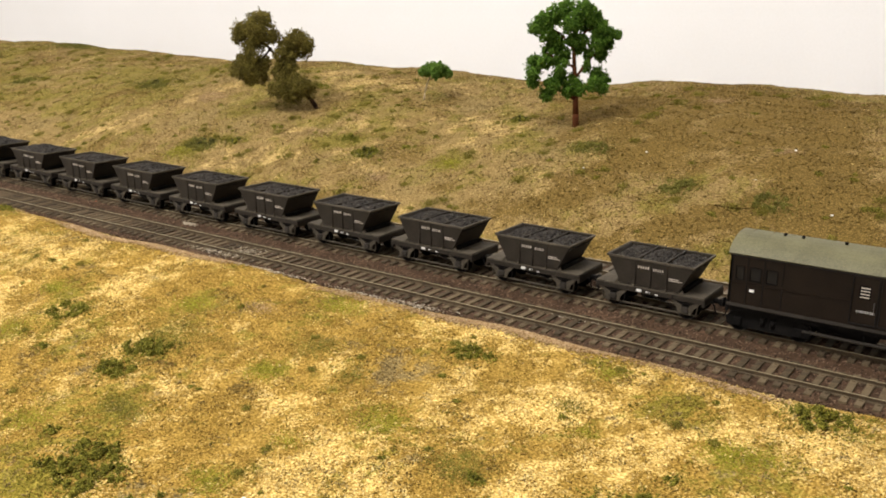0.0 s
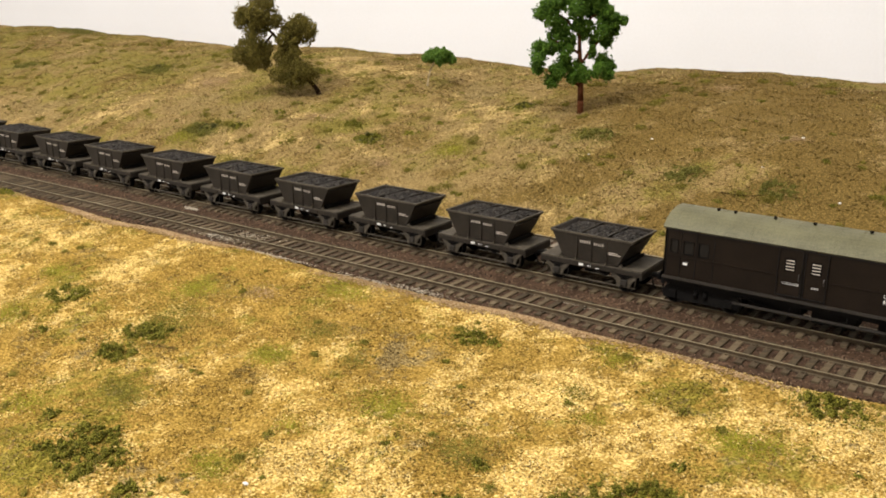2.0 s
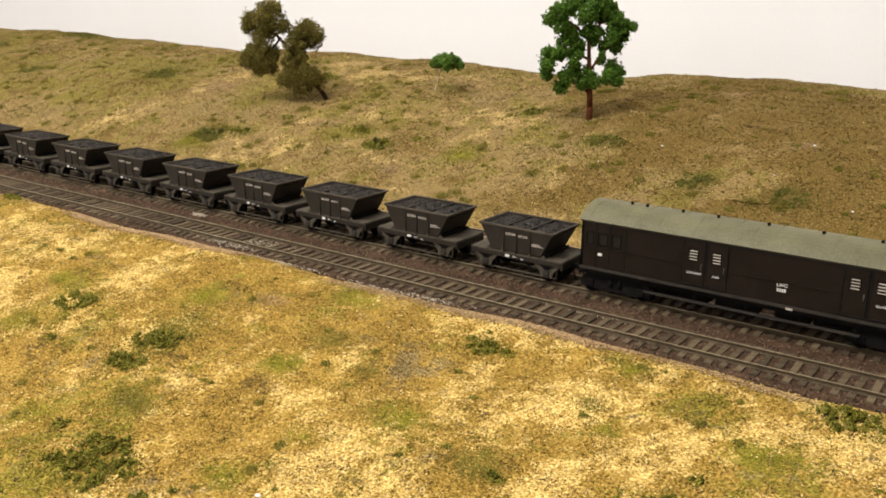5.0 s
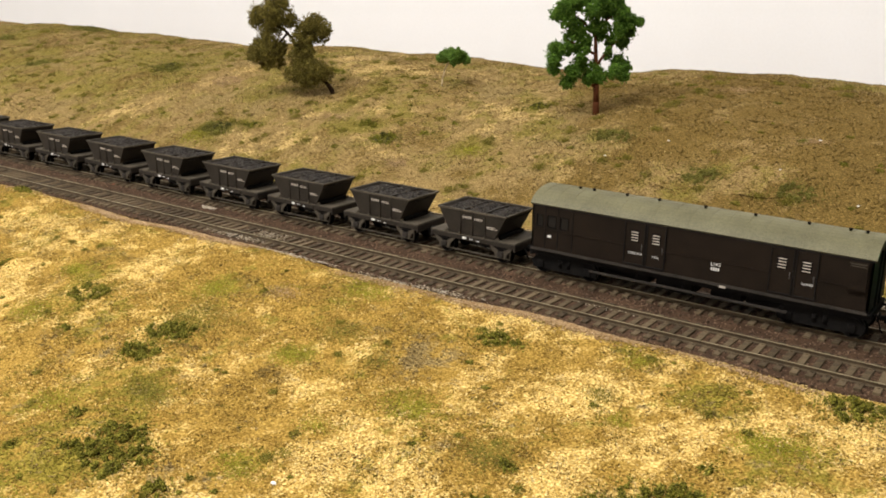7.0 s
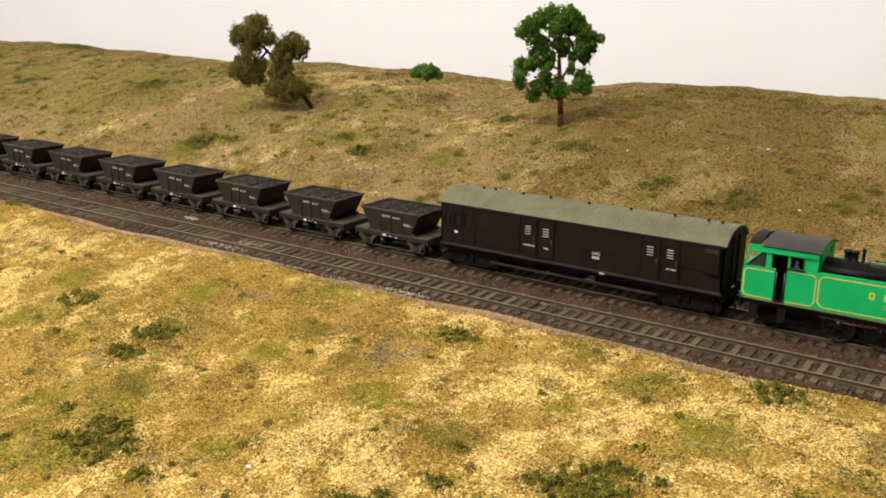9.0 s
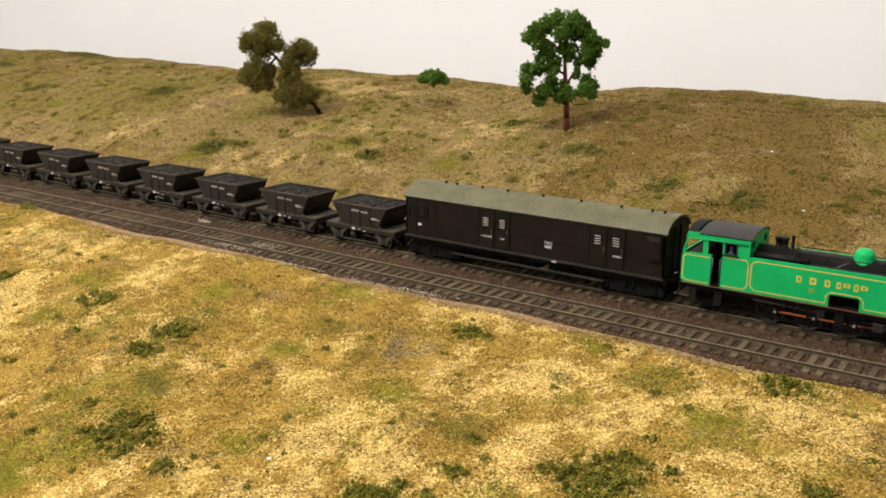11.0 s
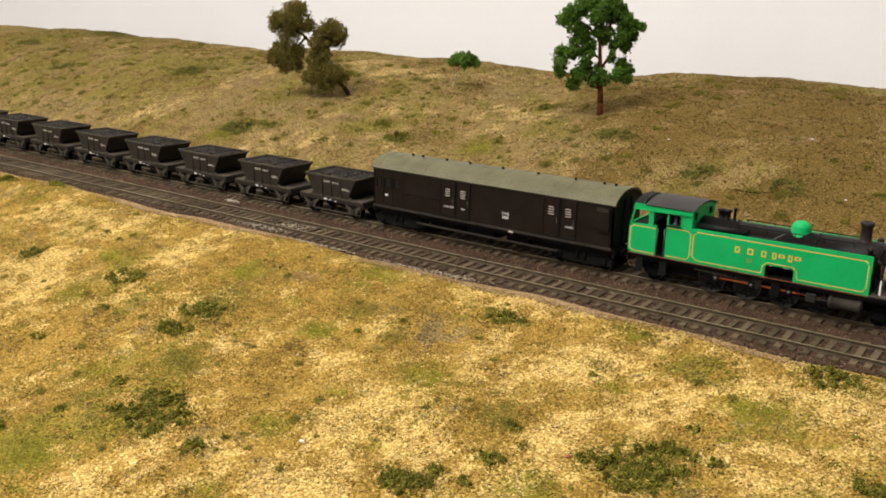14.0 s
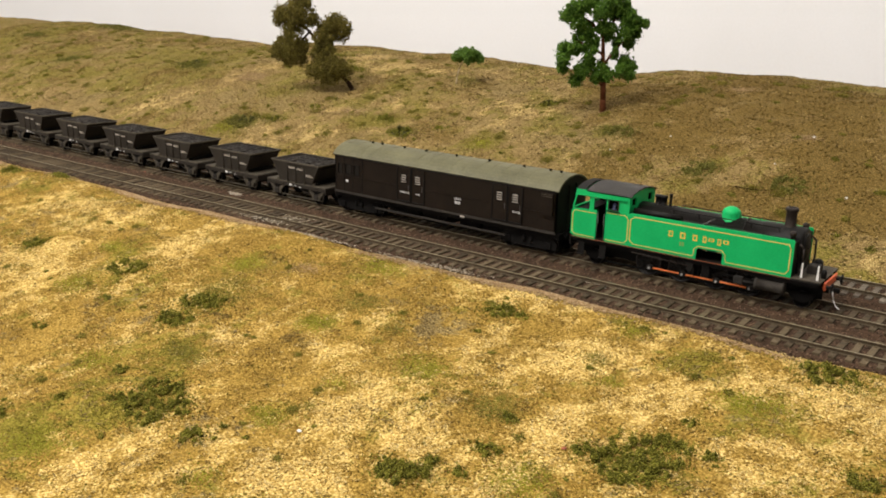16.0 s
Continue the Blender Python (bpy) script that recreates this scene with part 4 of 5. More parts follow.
    bars(t, "builder_plate", [(local(-59.6), local(-56.8), 0.0126, 0.0136)], -W - 0.0006, M_SLAT, "pale oval plate on the solebar")
    for c in (-0.0620, 0.0605):
        for s in (-1, 1):
            bm = bmesh.new()
            slab(bm, [(c - 0.0185, 0.0066), (c - 0.0150, 0.0094), (c - 0.0030, 0.0099), (c + 0.0030, 0.0099), (c + 0.0150, 0.0094), (c + 0.0185, 0.0066), (c + 0.0175, 0.0030), (c + 0.0085, 0.0026), (c - 0.0085, 0.0026), (c - 0.0175, 0.0030)], "y", s * 0.0118 - 0.0006, s * 0.0118 + 0.0006)
            for x in (-0.0130, 0.0130):
                box(bm, c + x - 0.0017, c + x + 0.0017, s * 0.0124 - 0.0008, s * 0.0124 + 0.0008, 0.0034, 0.0070, 0.0002)
            part("bogie_side", bm, M_UNDER, t)
            bm = bmesh.new()
            for x in (-0.0022, 0.0022):
                tube(bm, (c + x, s * 0.0124, 0.0050), (c + x, s * 0.0124, 0.0086), 0.0011, seg=8)
            part("bogie_spring", bm, M_UNDER, t)
        boxpart("bolster", (c - 0.003, c + 0.003, -0.0112, 0.0112, 0.0070, 0.0104), M_UNDER, t)
        wheelset(t, c - 0.0130, 0.0052)
        wheelset(t, c + 0.0130, 0.0052)
    for s in (-1, 1):
        boxpart("headstock", (min(s * H, s * (H + 0.0012)), max(s * H, s * (H + 0.0012)), -0.0145, 0.0145, 0.0095, Z0 - 0.0006), M_UNDER, t)
        coupling(t, s * (H + 0.0014), s)
        bm = bmesh.new()
        for y in (-0.0088, 0.0088):
            tube(bm, (s * (H + 0.001), y, 0.0115), (s * (H + 0.0032), y, 0.0115), 0.0006, seg=8)
            turned(bm, (s * (H + 0.0032), y, 0.0115), [(0.0021, 0), (0.0021, s * 0.0005), (0.001, s * 0.0007)], 12, "x")
        part("buffer", bm, M_UNDER, t)
    return t


VAN = luggage_van()


def tank_engine():
    ox = 0.075
    t = thing("tank_engine", "bright green tank locomotive with gold lining and black boiler", "locomotive", (ox, TRAIN_Y, 0))
    W = 0.0155

    def lx(x):
        return x * 0.001 - ox

    # tank and cab sides of the engine
    for s in (-1, 1):
        y0, y1 = sorted((s * W, s * (W - 0.0009)))
        arch = [(lx(79.6) + 0.0014 - 0.0014 * math.cos(a), 0.0192 + 0.0014 * math.sin(a)) for a in np.linspace(0, math.pi / 2, 5)]
        arch += [(lx(92.6) - 0.0014 + 0.0014 * math.sin(a), 0.0192 + 0.0014 * math.cos(a)) for a in np.linspace(0, math.pi / 2, 5)]
        bm = bmesh.new()
        slab(bm, [(lx(43.0), 0.0312), (lx(43.0), 0.0148), (lx(79.6), 0.0148)] + arch + [(lx(92.6), 0.0148), (lx(125.2), 0.0148), (lx(125.2), 0.0320), (lx(124.6), 0.0326), (lx(44), 0.0318)], "y", y0, y1)
        part("side_tank", bm, M_GREEN, t, "green side tank with arched cut-out")
        bm = bmesh.new()
        slab(bm, [(lx(10.6), 0.0280), (lx(10.6), 0.0160), (lx(12.4), 0.0146), (lx(25.2), 0.0146), (lx(25.2), 0.0302), (lx(11.6), 0.0296)], "y", y0, y1)
        slab(bm, [(lx(30.2), 0.0146), (lx(42.95), 0.0146), (lx(42.95), 0.0312), (lx(30.2), 0.0308)], "y", y0, y1)
        part("cab_lower_side", bm, M_GREEN, t)
        bm = bmesh.new()
        ins = s * (W - 0.0003)
        q0, q1 = sorted((ins, ins - s * 0.0008))
        # upper cab: posts, window surround and cornice
        slab(bm, [(lx(12.2), 0.0368), (lx(43.0), 0.0368), (lx(43.0), 0.0398), (lx(12.8), 0.0398)], "y", q0, q1)
        slab(bm, [(lx(20.6), 0.0300), (lx(23.2), 0.0300), (lx(23.2), 0.0369), (lx(20.6), 0.0369)], "y", q0, q1)
        slab(bm, [(lx(30.2), 0.0308), (lx(31.4), 0.0308), (lx(31.4), 0.0369), (lx(30.2), 0.0369)], "y", q0, q1)
        slab(bm, [(lx(37.0), 0.0308), (lx(43.0), 0.0308), (lx(43.0), 0.0369), (lx(37.0), 0.0369)], "y", q0, q1)
        slab(bm, [(lx(31.3), 0.0308), (lx(37.1), 0.0308), (lx(37.1), 0.0318), (lx(31.3), 0.0318)], "y", q0, q1)
        slab(bm, [(lx(10.8), 0.0298), (lx(11.6), 0.0298), (lx(13.4), 0.0369), (lx(12.6), 0.0369)], "y", q0, q1)
        part("cab_upper_side", bm, M_GREEN, t)
        bm = bmesh.new()
        tube(bm, (lx(14), s * (W + 0.0004), 0.0372), (lx(42), s * (W + 0.0004), 0.0376), 0.0003, seg=6)
        part("rain_strip", bm, M_GREEN, t)
        for x in (26.0, 29.6):
            bm = bmesh.new()
            tube(bm, (lx(x), s * (W + 0.0003), 0.0155), (lx(x), s * (W + 0.0003), 0.0290), 0.00022, seg=6)
            part("grab_rail", bm, M_STEEL, t)
        # gold lining
        yl = s * W
        a0, a1 = sorted((yl, yl + s * 0.00012))

        def line(x0, x1, z0, z1, name="gold_line"):
            boxpart(name, (lx(x0), lx(x1), a0, a1, z0, z1), M_GOLD, t)

        line(46.4, 122.6, 0.0300, 0.0305)
        line(46.4, 78.0, 0.0160, 0.0164)
        line(94.6, 122.6, 0.0160, 0.0164)
        line(44.0, 44.6, 0.0182, 0.0284)
        line(123.6, 124.1, 0.0182, 0.0286)
        for sx, xa, za, xb, zb in ((0, 44.3, 0.0284, 46.4, 0.0303), (0, 44.3, 0.0182, 46.4, 0.0162), (0, 122.6, 0.0303, 123.9, 0.0286), (0, 122.6, 0.0162, 123.9, 0.0182), (0, 78.0, 0.0162, 78.4, 0.0178), (0, 94.6, 0.0162, 94.0, 0.0178), (0, 78.4, 0.0178, 78.4, 0.0198), (0, 94.0, 0.0178, 94.0, 0.0198), (0, 78.4, 0.0198, 80.4, 0.0215), (0, 94.0, 0.0198, 92.0, 0.0215), (0, 80.4, 0.0215, 92.0, 0.0215),
                                  (0, 11.5, 0.0272, 13.0, 0.0286), (0, 11.5, 0.0172, 13.2, 0.0157), (0, 43.0, 0.0284, 41.4, 0.0300), (0, 43.0, 0.0176, 41.4, 0.0158)):
            bm = bmesh.new()
            tube(bm, (lx(xa), yl, za), (lx(xb), yl, zb), 0.00025, seg=6)
            part("gold_line", bm, M_GOLD, t)
        line(11.3, 11.8, 0.0172, 0.0272)
        line(13.0, 24.6, 0.0284, 0.0288)
        line(13.2, 24.6, 0.0155, 0.0159)
        line(31.0, 41.4, 0.0298, 0.0302)
        line(31.0, 41.4, 0.0156, 0.0160)
        line(42.7, 43.2, 0.0176, 0.0284)
        # company name drawn as plain gold blocks
        for x, w_, z, h in ((64.9, 2.4, 0.0238, 0.0030), (70.8, 3.0, 0.0238, 0.0030), (77.3, 2.5, 0.0238, 0.0030), (82.4, 2.0, 0.0238, 0.0030), (85.2, 3.0, 0.0249, 0.0016), (89.6, 2.0, 0.0238, 0.0030), (92.4, 3.0, 0.0249, 0.0018)):
            bm = bmesh.new()
            w_, st = w_ * 0.92, 0.2 * h
            for px0, px1, pz0, pz1 in ((0, w_, h - st, h), (0, w_, 0, st), (0, w_ * 0.26, st, h - st), (w_ * 0.74, w_, st, h - st)):
                box(bm, lx(x + px0), lx(x + px1), a0, a1, z + pz0, z + pz1)
            part("name_block", bm, M_NAME, t)
        for k in range(2):
            boxpart("number_bar", (lx(70.9 + 1.3 * k), lx(71.8 + 1.3 * k), a0, a1, 0.0200, 0.0221), M_NUMBER, t, "faded gold painted number")
        # running board edge and steps
        boxpart("running_board", (lx(11.0), lx(138.5), min(s * 0.0158, s * 0.0105), max(s * 0.0158, s * 0.0105), 0.0139, 0.0147), M_BLACK, t)
        boxpart("red_valance_line", (lx(11.0), lx(125.0), min(s * 0.0158, s * 0.0160), max(s * 0.0158, s * 0.0160), 0.0145, 0.0147), M_EDGE_LINE, t, "thin red-brown edge line")
        for x in (15.0, 27.5):
            bm = bmesh.new()
            box(bm, lx(x), lx(x + 3.6), s * 0.0148 - 0.0010, s * 0.0148 + 0.0010, 0.0052, 0.0057)
            box(bm, lx(x), lx(x + 3.6), s * 0.0142 - 0.0002, s * 0.0142 + 0.0002, 0.0052, 0.0139)
            part("step", bm, M_BLACK, t)
        # cylinder, slide bars and rods
        bm = bmesh.new()
        turned(bm, (lx(109.0), s * 0.0138, 0.0086), [(0.0018, 0), (0.0031, 0.0002), (0.0031, 0.0016), (0.0027, 0.0018), (0.0027, 0.0122), (0.0031, 0.0124), (0.0031, 0.0138), (0.0014, 0.0140)], 16, "x")
        part("cylinder", bm, M_SOLE, t)
        bm = bmesh.new()
        box(bm, lx(109.5), lx(122.0), s * 0.0125 - 0.002, s * 0.0125 + 0.002, 0.0112, 0.0139, 0.0004)
        part("valve_chest", bm, M_BOILER, t)
        bm = bmesh.new()
        for z in (0.0072, 0.0098):
            box(bm, lx(94.0), lx(109.5), s * 0.0138 - 0.0005, s * 0.0138 + 0.0005, z - 0.0003, z + 0.0003)
        part("slide_bar", bm, M_UNDER, t)
        bm = bmesh.new()
        box(bm, lx(83.0), lx(87.0), s * 0.0142 - 0.0006, s * 0.0142 + 0.0006, 0.0062, 0.0140, 0.0002)
        part("slide_bracket", bm, M_UNDER, t)
        bm = bmesh.new()
        slab(bm, [(lx(74.0), 0.0139), (lx(79.0), 0.0139), (lx(78.2), 0.0092), (lx(77.0), 0.0078), (lx(75.2), 0.0092)], "y", s * 0.0146 - 0.0004, s * 0.0146 + 0.0004)
        part("expansion_link", bm, M_SPOKE, t)
        bm = bmesh.new()
        box(bm, lx(99.0), lx(103.5), s * 0.0143 - 0.0008, s * 0.0143 + 0.0008, 0.0066, 0.0106, 0.0003)
        tube(bm, (lx(103.4), s * 0.0143, 0.0085), (lx(109.2), s * 0.0143, 0.0085), 0.0005, seg=8)
        part("crosshead", bm, M_TYRE, t, "dull steel crosshead and piston rod")
        bm = bmesh.new()
        tube(bm, (lx(46.0), s * 0.0152, 0.0118), (lx(76.0), s * 0.0152, 0.0108), 0.0003, seg=6)
        part("reach_rod", bm, M_CHIMNEY, t, "thin dark brown reach rod")
        for x in (62.5, 79.8, 97.2):
            bm = bmesh.new()
            slab(bm, [(lx(x - 0.6), 0.0139), (lx(x + 0.6), 0.0139), (lx(x + 0.4), 0.0040), (lx(x - 0.4), 0.0040)], "y", s * 0.0095 - 0.0006, s * 0.0095 + 0.0006)
            part("brake_hanger", bm, M_UNDER, t)
    # tank tops, boiler, smokebox
    for s in (-1, 1):
        boxpart("tank_top", (lx(43.2), lx(125.0), min(s * 0.0150, s * 0.0060), max(s * 0.0150, s * 0.0060), 0.0300, 0.0312), M_BOILER, t)
        boxpart("tank_front", (lx(124.2), lx(125.0), min(s * 0.0145, s * 0.0060), max(s * 0.0145, s * 0.0060), 0.0149, 0.0300), M_BOILER, t)
        bm = bmesh.new()
        turned(bm, (lx(100.0), s * 0.0110, 0.0312), [(0.0012, 0), (0.0012, 0.0006), (0.0004, 0.0009)], 12)
        part("filler_cap", bm, M_BOILER, t)
    bm = bmesh.new()
    tube(bm, (lx(44.0), -0.0112, 0.0325), (lx(69.0), -0.0112, 0.0325), 0.0016, seg=12)
    part("tank_pipe", bm, M_BOILER, t, "black cylinder along the tank top")
    bm = bmesh.new()
    turned(bm, (lx(42.0), 0, 0.0265), [(0.0010, 0), (0.0088, 0.0), (0.0088, 0.0640), (0.0092, 0.0642), (0.0092, 0.0832), (0.0086, 0.0842), (0.0020, 0.0845)], 28, "x")
    boiler = part("boiler", bm, M_BOILER, t, "black boiler and smokebox")
    for x in (60, 98):
        bm = bmesh.new()
        turned(bm, (lx(x), 0, 0.0265), [(0.0088, 0), (0.0091, 0), (0.0091, 0.0008), (0.0088, 0.0008)], 28, "x")
        part("boiler_band", bm, M_BOILER, boiler)
    bm = bmesh.new()
    box(bm, lx(112), lx(126), -0.0080, 0.0080, 0.0147, 0.0265, 0.0004)
    part("smokebox_saddle", bm, M_BOILER, t)
    bm = bmesh.new()
    turned(bm, (lx(126.4), 0, 0.0265), [(0.0066, 0), (0.0062, 0.0006), (0.0030, 0.0012), (0.0006, 0.0014)], 24, "x")
    tube(bm, (lx(127.9), -0.003, 0.0265), (lx(127.9), 0.003, 0.0265), 0.0003, seg=6)
    part("smokebox_door", bm, M_BLACK, t)
    for s in (-1, 1):
        bm = bmesh.new()
        turned(bm, (lx(122.6), s * 0.0102, 0.0312), [(0.0011, 0), (0.0011, 0.0022), (0.0015, 0.0024), (0.0015, 0.0038), (0.0006, 0.0044)], 10)
        part("snifting_valve", bm, M_CHIMNEY, t)
        bm = bmesh.new()
        limb_pts = [(lx(126.0), s * 0.0098, 0.0300), (lx(128.2), s * 0.0102, 0.0280), (lx(128.4), s * 0.0104, 0.0200), (lx(127.6), s * 0.0104, 0.0151)]
        for a, b in zip(limb_pts, limb_pts[1:]):
            tube(bm, a, b, 0.0005, seg=8)
        part("steam_pipe", bm, M_CHIMNEY, t)
    bm = bmesh.new()
    box(bm, lx(129.2), lx(134.4), -0.0040, 0.0020, 0.0151, 0.0192, 0.0003)
    part("tool_box", bm, M_SOLE, t, "dark grey tool box")
    bm = bmesh.new()
    for a, b in (((129.6, -0.0036, 0.0192), (129.6, -0.0036, 0.0218)), ((129.6, -0.0036, 0.0218), (133.8, -0.0036, 0.0218)), ((133.8, -0.0036, 0.0218), (133.8, -0.0036, 0.0192))):
        tube(bm, (lx(a[0]), a[1], a[2]), (lx(b[0]), b[1], b[2]), 0.0002, seg=6)
    part("hand_hoop", bm, M_BLACK, t)
    bm = bmesh.new()
    turned(bm, (lx(118.0), 0, 0.0350), [(0.0038, -0.0006), (0.0031, 0.0002), (0.0026, 0.0010), (0.0025, 0.0070), (0.0030, 0.0076), (0.0031, 0.0086), (0.0027, 0.0092), (0.0019, 0.0092), (0.0018, 0.0060)], 20)
    part("chimney", bm, M_CHIMNEY, t, "sooty brown-black capped chimney")
    bm = bmesh.new()
    turned(bm, (lx(89.8), 0, 0.0340), [(0.0060, -0.0014), (0.0056, -0.0006), (0.0049, 0.0002), (0.0046, 0.0010), (0.0045, 0.0028)] + [(0.0045 * math.cos(a), 0.0028 + 0.0034 * math.sin(a)) for a in np.linspace(0.15, 1.5, 8)], 24)
    part("steam_dome", bm, M_GREEN, t, "bright green round steam dome")
    for x, r, h, mat in ((51.8, 0.0016, 0.0052, M_BLACK), (54.6, 0.0016, 0.0052, M_BLACK), (58.2, 0.0007, 0.0066, M_BLACK)):
        bm = bmesh.new()
        turned(bm, (lx(x), 0, 0.0348), [(r * 1.4, -0.0004), (r * 1.2, 0.0005), (r, 0.0008), (r, h * 0.8), (r * 1.35, h * 0.82), (r * 1.2, h), (r * 0.4, h * 1.02)], 12)
        part("safety_valve" if r > 0.001 else "whistle", bm, mat, t)
    for s in (-1, 1):
        bm = bmesh.new()
        tube(bm, (lx(62.0), s * 0.0066, 0.0350), (lx(116.0), s * 0.0066, 0.0350), 0.00024, seg=6)
        rail = part("boiler_handrail", bm, M_BLACK, t, "thin black handrail along the boiler")
        for x in (63, 76, 89, 102, 115):
            bm = bmesh.new()
            tube(bm, (lx(x), s * 0.0062, 0.0325), (lx(x), s * 0.0066, 0.0352), 0.0002, seg=6)
            part("handrail_knob", bm, M_BLACK, rail)
        bm = bmesh.new()
        for a, b, z0, z1 in ((31.2, 37.2, 0.0317, 0.0320), (31.2, 37.2, 0.0366, 0.0369), (31.2, 31.6, 0.0317, 0.0369), (36.7, 37.2, 0.0317, 0.0369)):
            box(bm, lx(a), lx(b), min(s * (W - 0.0004), s * (W + 0.0001)), max(s * (W - 0.0004), s * (W + 0.0001)), z0, z1)
        part("cab_window_frame", bm, M_CHIMNEY, t, "dark brown cab window frame")
        bm = bmesh.new()
        box(bm, lx(30.0), lx(38.0), min(s * W, s * (W + 0.0008)), max(s * W, s * (W + 0.0008)), 0.0309, 0.0313)
        part("cab_arm_rest", bm, M_BLACK, t)
    for x in (68.0, 81.0, 108.0):
        bm = bmesh.new()
        box(bm, lx(x), lx(x) + 0.0005, -0.0150, -0.0075, 0.0312, 0.0316)
        part("tank_strap", bm, M_BOILER, t)
    bm = bmesh.new()
    tube(bm, (lx(80.0), -0.0120, 0.0316), (lx(85.0), -0.0085, 0.0345), 0.0003, seg=6)
    part("dome_rod", bm, M_STEEL, t)
    # cab ends, floor, roof
    for x0, x1, name in ((10.8, 11.8, "bunker_back"),):
        boxpart(name, (lx(x0), lx(x1), -W + 0.001, W - 0.001, 0.0150, 0.0300), M_GREEN, t)
    bm = bmesh.new()
    for y0, y1, z0, z1 in ((-W + 0.0011, -0.0120, 0.0310, 0.0398), (-0.0070, 0.0070, 0.0310, 0.0412), (0.0120, W - 0.0011, 0.0310, 0.0398), (-0.0120, -0.0070, 0.0310, 0.0345), (0.0070, 0.0120, 0.0310, 0.0345), (-0.0120, -0.0070, 0.0385, 0.0405), (0.0070, 0.0120, 0.0385, 0.0405)):
        box(bm, lx(42.1), lx(42.9), y0, y1, z0, z1)
    part("cab_front", bm, M_GREEN, t, "green cab front with two windows")
    boxpart("cab_floor", (lx(11.9), lx(42.0), -W + 0.001, W - 0.001, 0.0147, 0.0155), M_BLACK, t)
    boxpart("bunker_top", (lx(11.9), lx(19.0), -W + 0.0011, W - 0.0011, 0.0280, 0.0290), M_BLACK, t)
    boxpart("cab_lining", (lx(12.6), lx(41.9), 0.0128, 0.0134, 0.0156, 0.0372), M_WHEEL, t, "black inside of the far cab side")
    boxpart("backhead", (lx(38.0), lx(42.0), -0.0090, 0.0090, 0.0156, 0.0330), M_WHEEL, t)
    yr = 0.0152
    arc = [(yr * math.sin(a) / math.sin(0.9), 0.0398 + 0.0028 * (math.cos(a) - math.cos(0.9)) / (1 - math.cos(0.9))) for a in np.linspace(-0.9, 0.9, 13)]
    bm = bmesh.new()
    slab(bm, arc + [(y, z - 0.0006) for y, z in reversed(arc)], "x", lx(18.6), lx(43.6))
    part("cab_roof", bm, M_LOCOROOF, t, "dark grey arched cab roof")
    bm = bmesh.new()
    slab(bm, [(y * 0.985, z - 0.0008) for y, z in arc] + [(W - 0.0012, 0.0368), (-W + 0.0012, 0.0368)], "x", lx(12.6), lx(13.4))
    part("cab_rear_upper", bm, M_GREEN, t)
    bm = bmesh.new()
    slab(bm, [(y * 0.9, z - 0.0001) for y, z in arc] + [(y * 0.9, z - 0.0006) for y, z in reversed(arc)], "x", lx(12.0), lx(17.0))
    part("roof_hatch", bm, M_BLACK, t)
    bm = bmesh.new()
    turned(bm, (lx(33.5), -0.0125, 0.0270), [(0.0012, 0), (0.0014, 0.0022), (0.0013, 0.0048), (0.0006, 0.0056), (0.0009, 0.0062), (0.0009, 0.0074), (0.0004, 0.0080)], 12)
    doll = part("figurine", bm, M_FIGURE, None)
    doll.location = (ox, TRAIN_Y, -0.0)
    tagged(doll, "tiny plain blue painted figurine in the engine cab", "figurine")
    # frames, front platform, buffer beam
    for s in (-1, 1):
        boxpart("main_frame", (lx(14), lx(138), s * 0.0060 - 0.0006, s * 0.0060 + 0.0006, 0.0048, 0.0139), M_UNDER, t)
    boxpart("ash_pan", (lx(40), lx(60), -0.0050, 0.0050, 0.0040, 0.0139), M_UNDER, t)
    boxpart("front_platform", (lx(125.2), lx(138.6), -0.0155, 0.0155, 0.0147, 0.0151), M_DECK, t, "grey front platform")
    boxpart("buffer_beam", (lx(138.7), lx(139.8), -0.0105, 0.0105, 0.0104, 0.0140), M_RED, t, "orange-red front buffer beam", bev=0.0002)
    boxpart("rear_beam", (lx(10.2), lx(11.0), -0.0150, 0.0150, 0.0095, 0.0146), M_BLACK, t, bev=0.0002)
    for x in (24.0, 130.0):
        for s in (-1, 1):
            bm = bmesh.new()
            slab(bm, [(lx(x) - 0.0062, 0.0082), (lx(x) + 0.0062, 0.0082), (lx(x) + 0.0050, 0.0050), (lx(x) + 0.0018, 0.0032), (lx(x) - 0.0018, 0.0032), (lx(x) - 0.0050, 0.0050)], "y", s * 0.0112 - 0.0005, s * 0.0112 + 0.0005)
            part("truck_frame", bm, M_WHEEL, t)
    for s in (-1, 1):
        for x in (62.1, 79.5, 96.4):
            boxpart("sand_box", (lx(x) - 0.0018, lx(x) + 0.0018, s * 0.0085 - 0.0015, s * 0.0085 + 0.0015, 0.0076, 0.0139), M_WHEEL, t, bev=0.0004)
        boxpart("lower_valance", (lx(12), lx(138), s * 0.0150 - 0.0004, s * 0.0150 + 0.0004, 0.0124, 0.0139), M_WHEEL, t)
        bm = bmesh.new()
        tube(bm, (lx(30), s * 0.0128, 0.0036), (lx(110), s * 0.0128, 0.0036), 0.0004, seg=6)
        part("brake_rod", bm, M_WHEEL, t)
    bm = bmesh.new()
    for y in (-0.0088, 0.0088):
        tube(bm, (lx(139.7), y, 0.0118), (lx(142.0), y, 0.0118), 0.0008, seg=8)
        turned(bm, (lx(142.0), y, 0.0118), [(0.0023, 0), (0.0023, 0.0005), (0.001, 0.0008)], 14, "x")
    part("buffer", bm, M_BLACK, t)
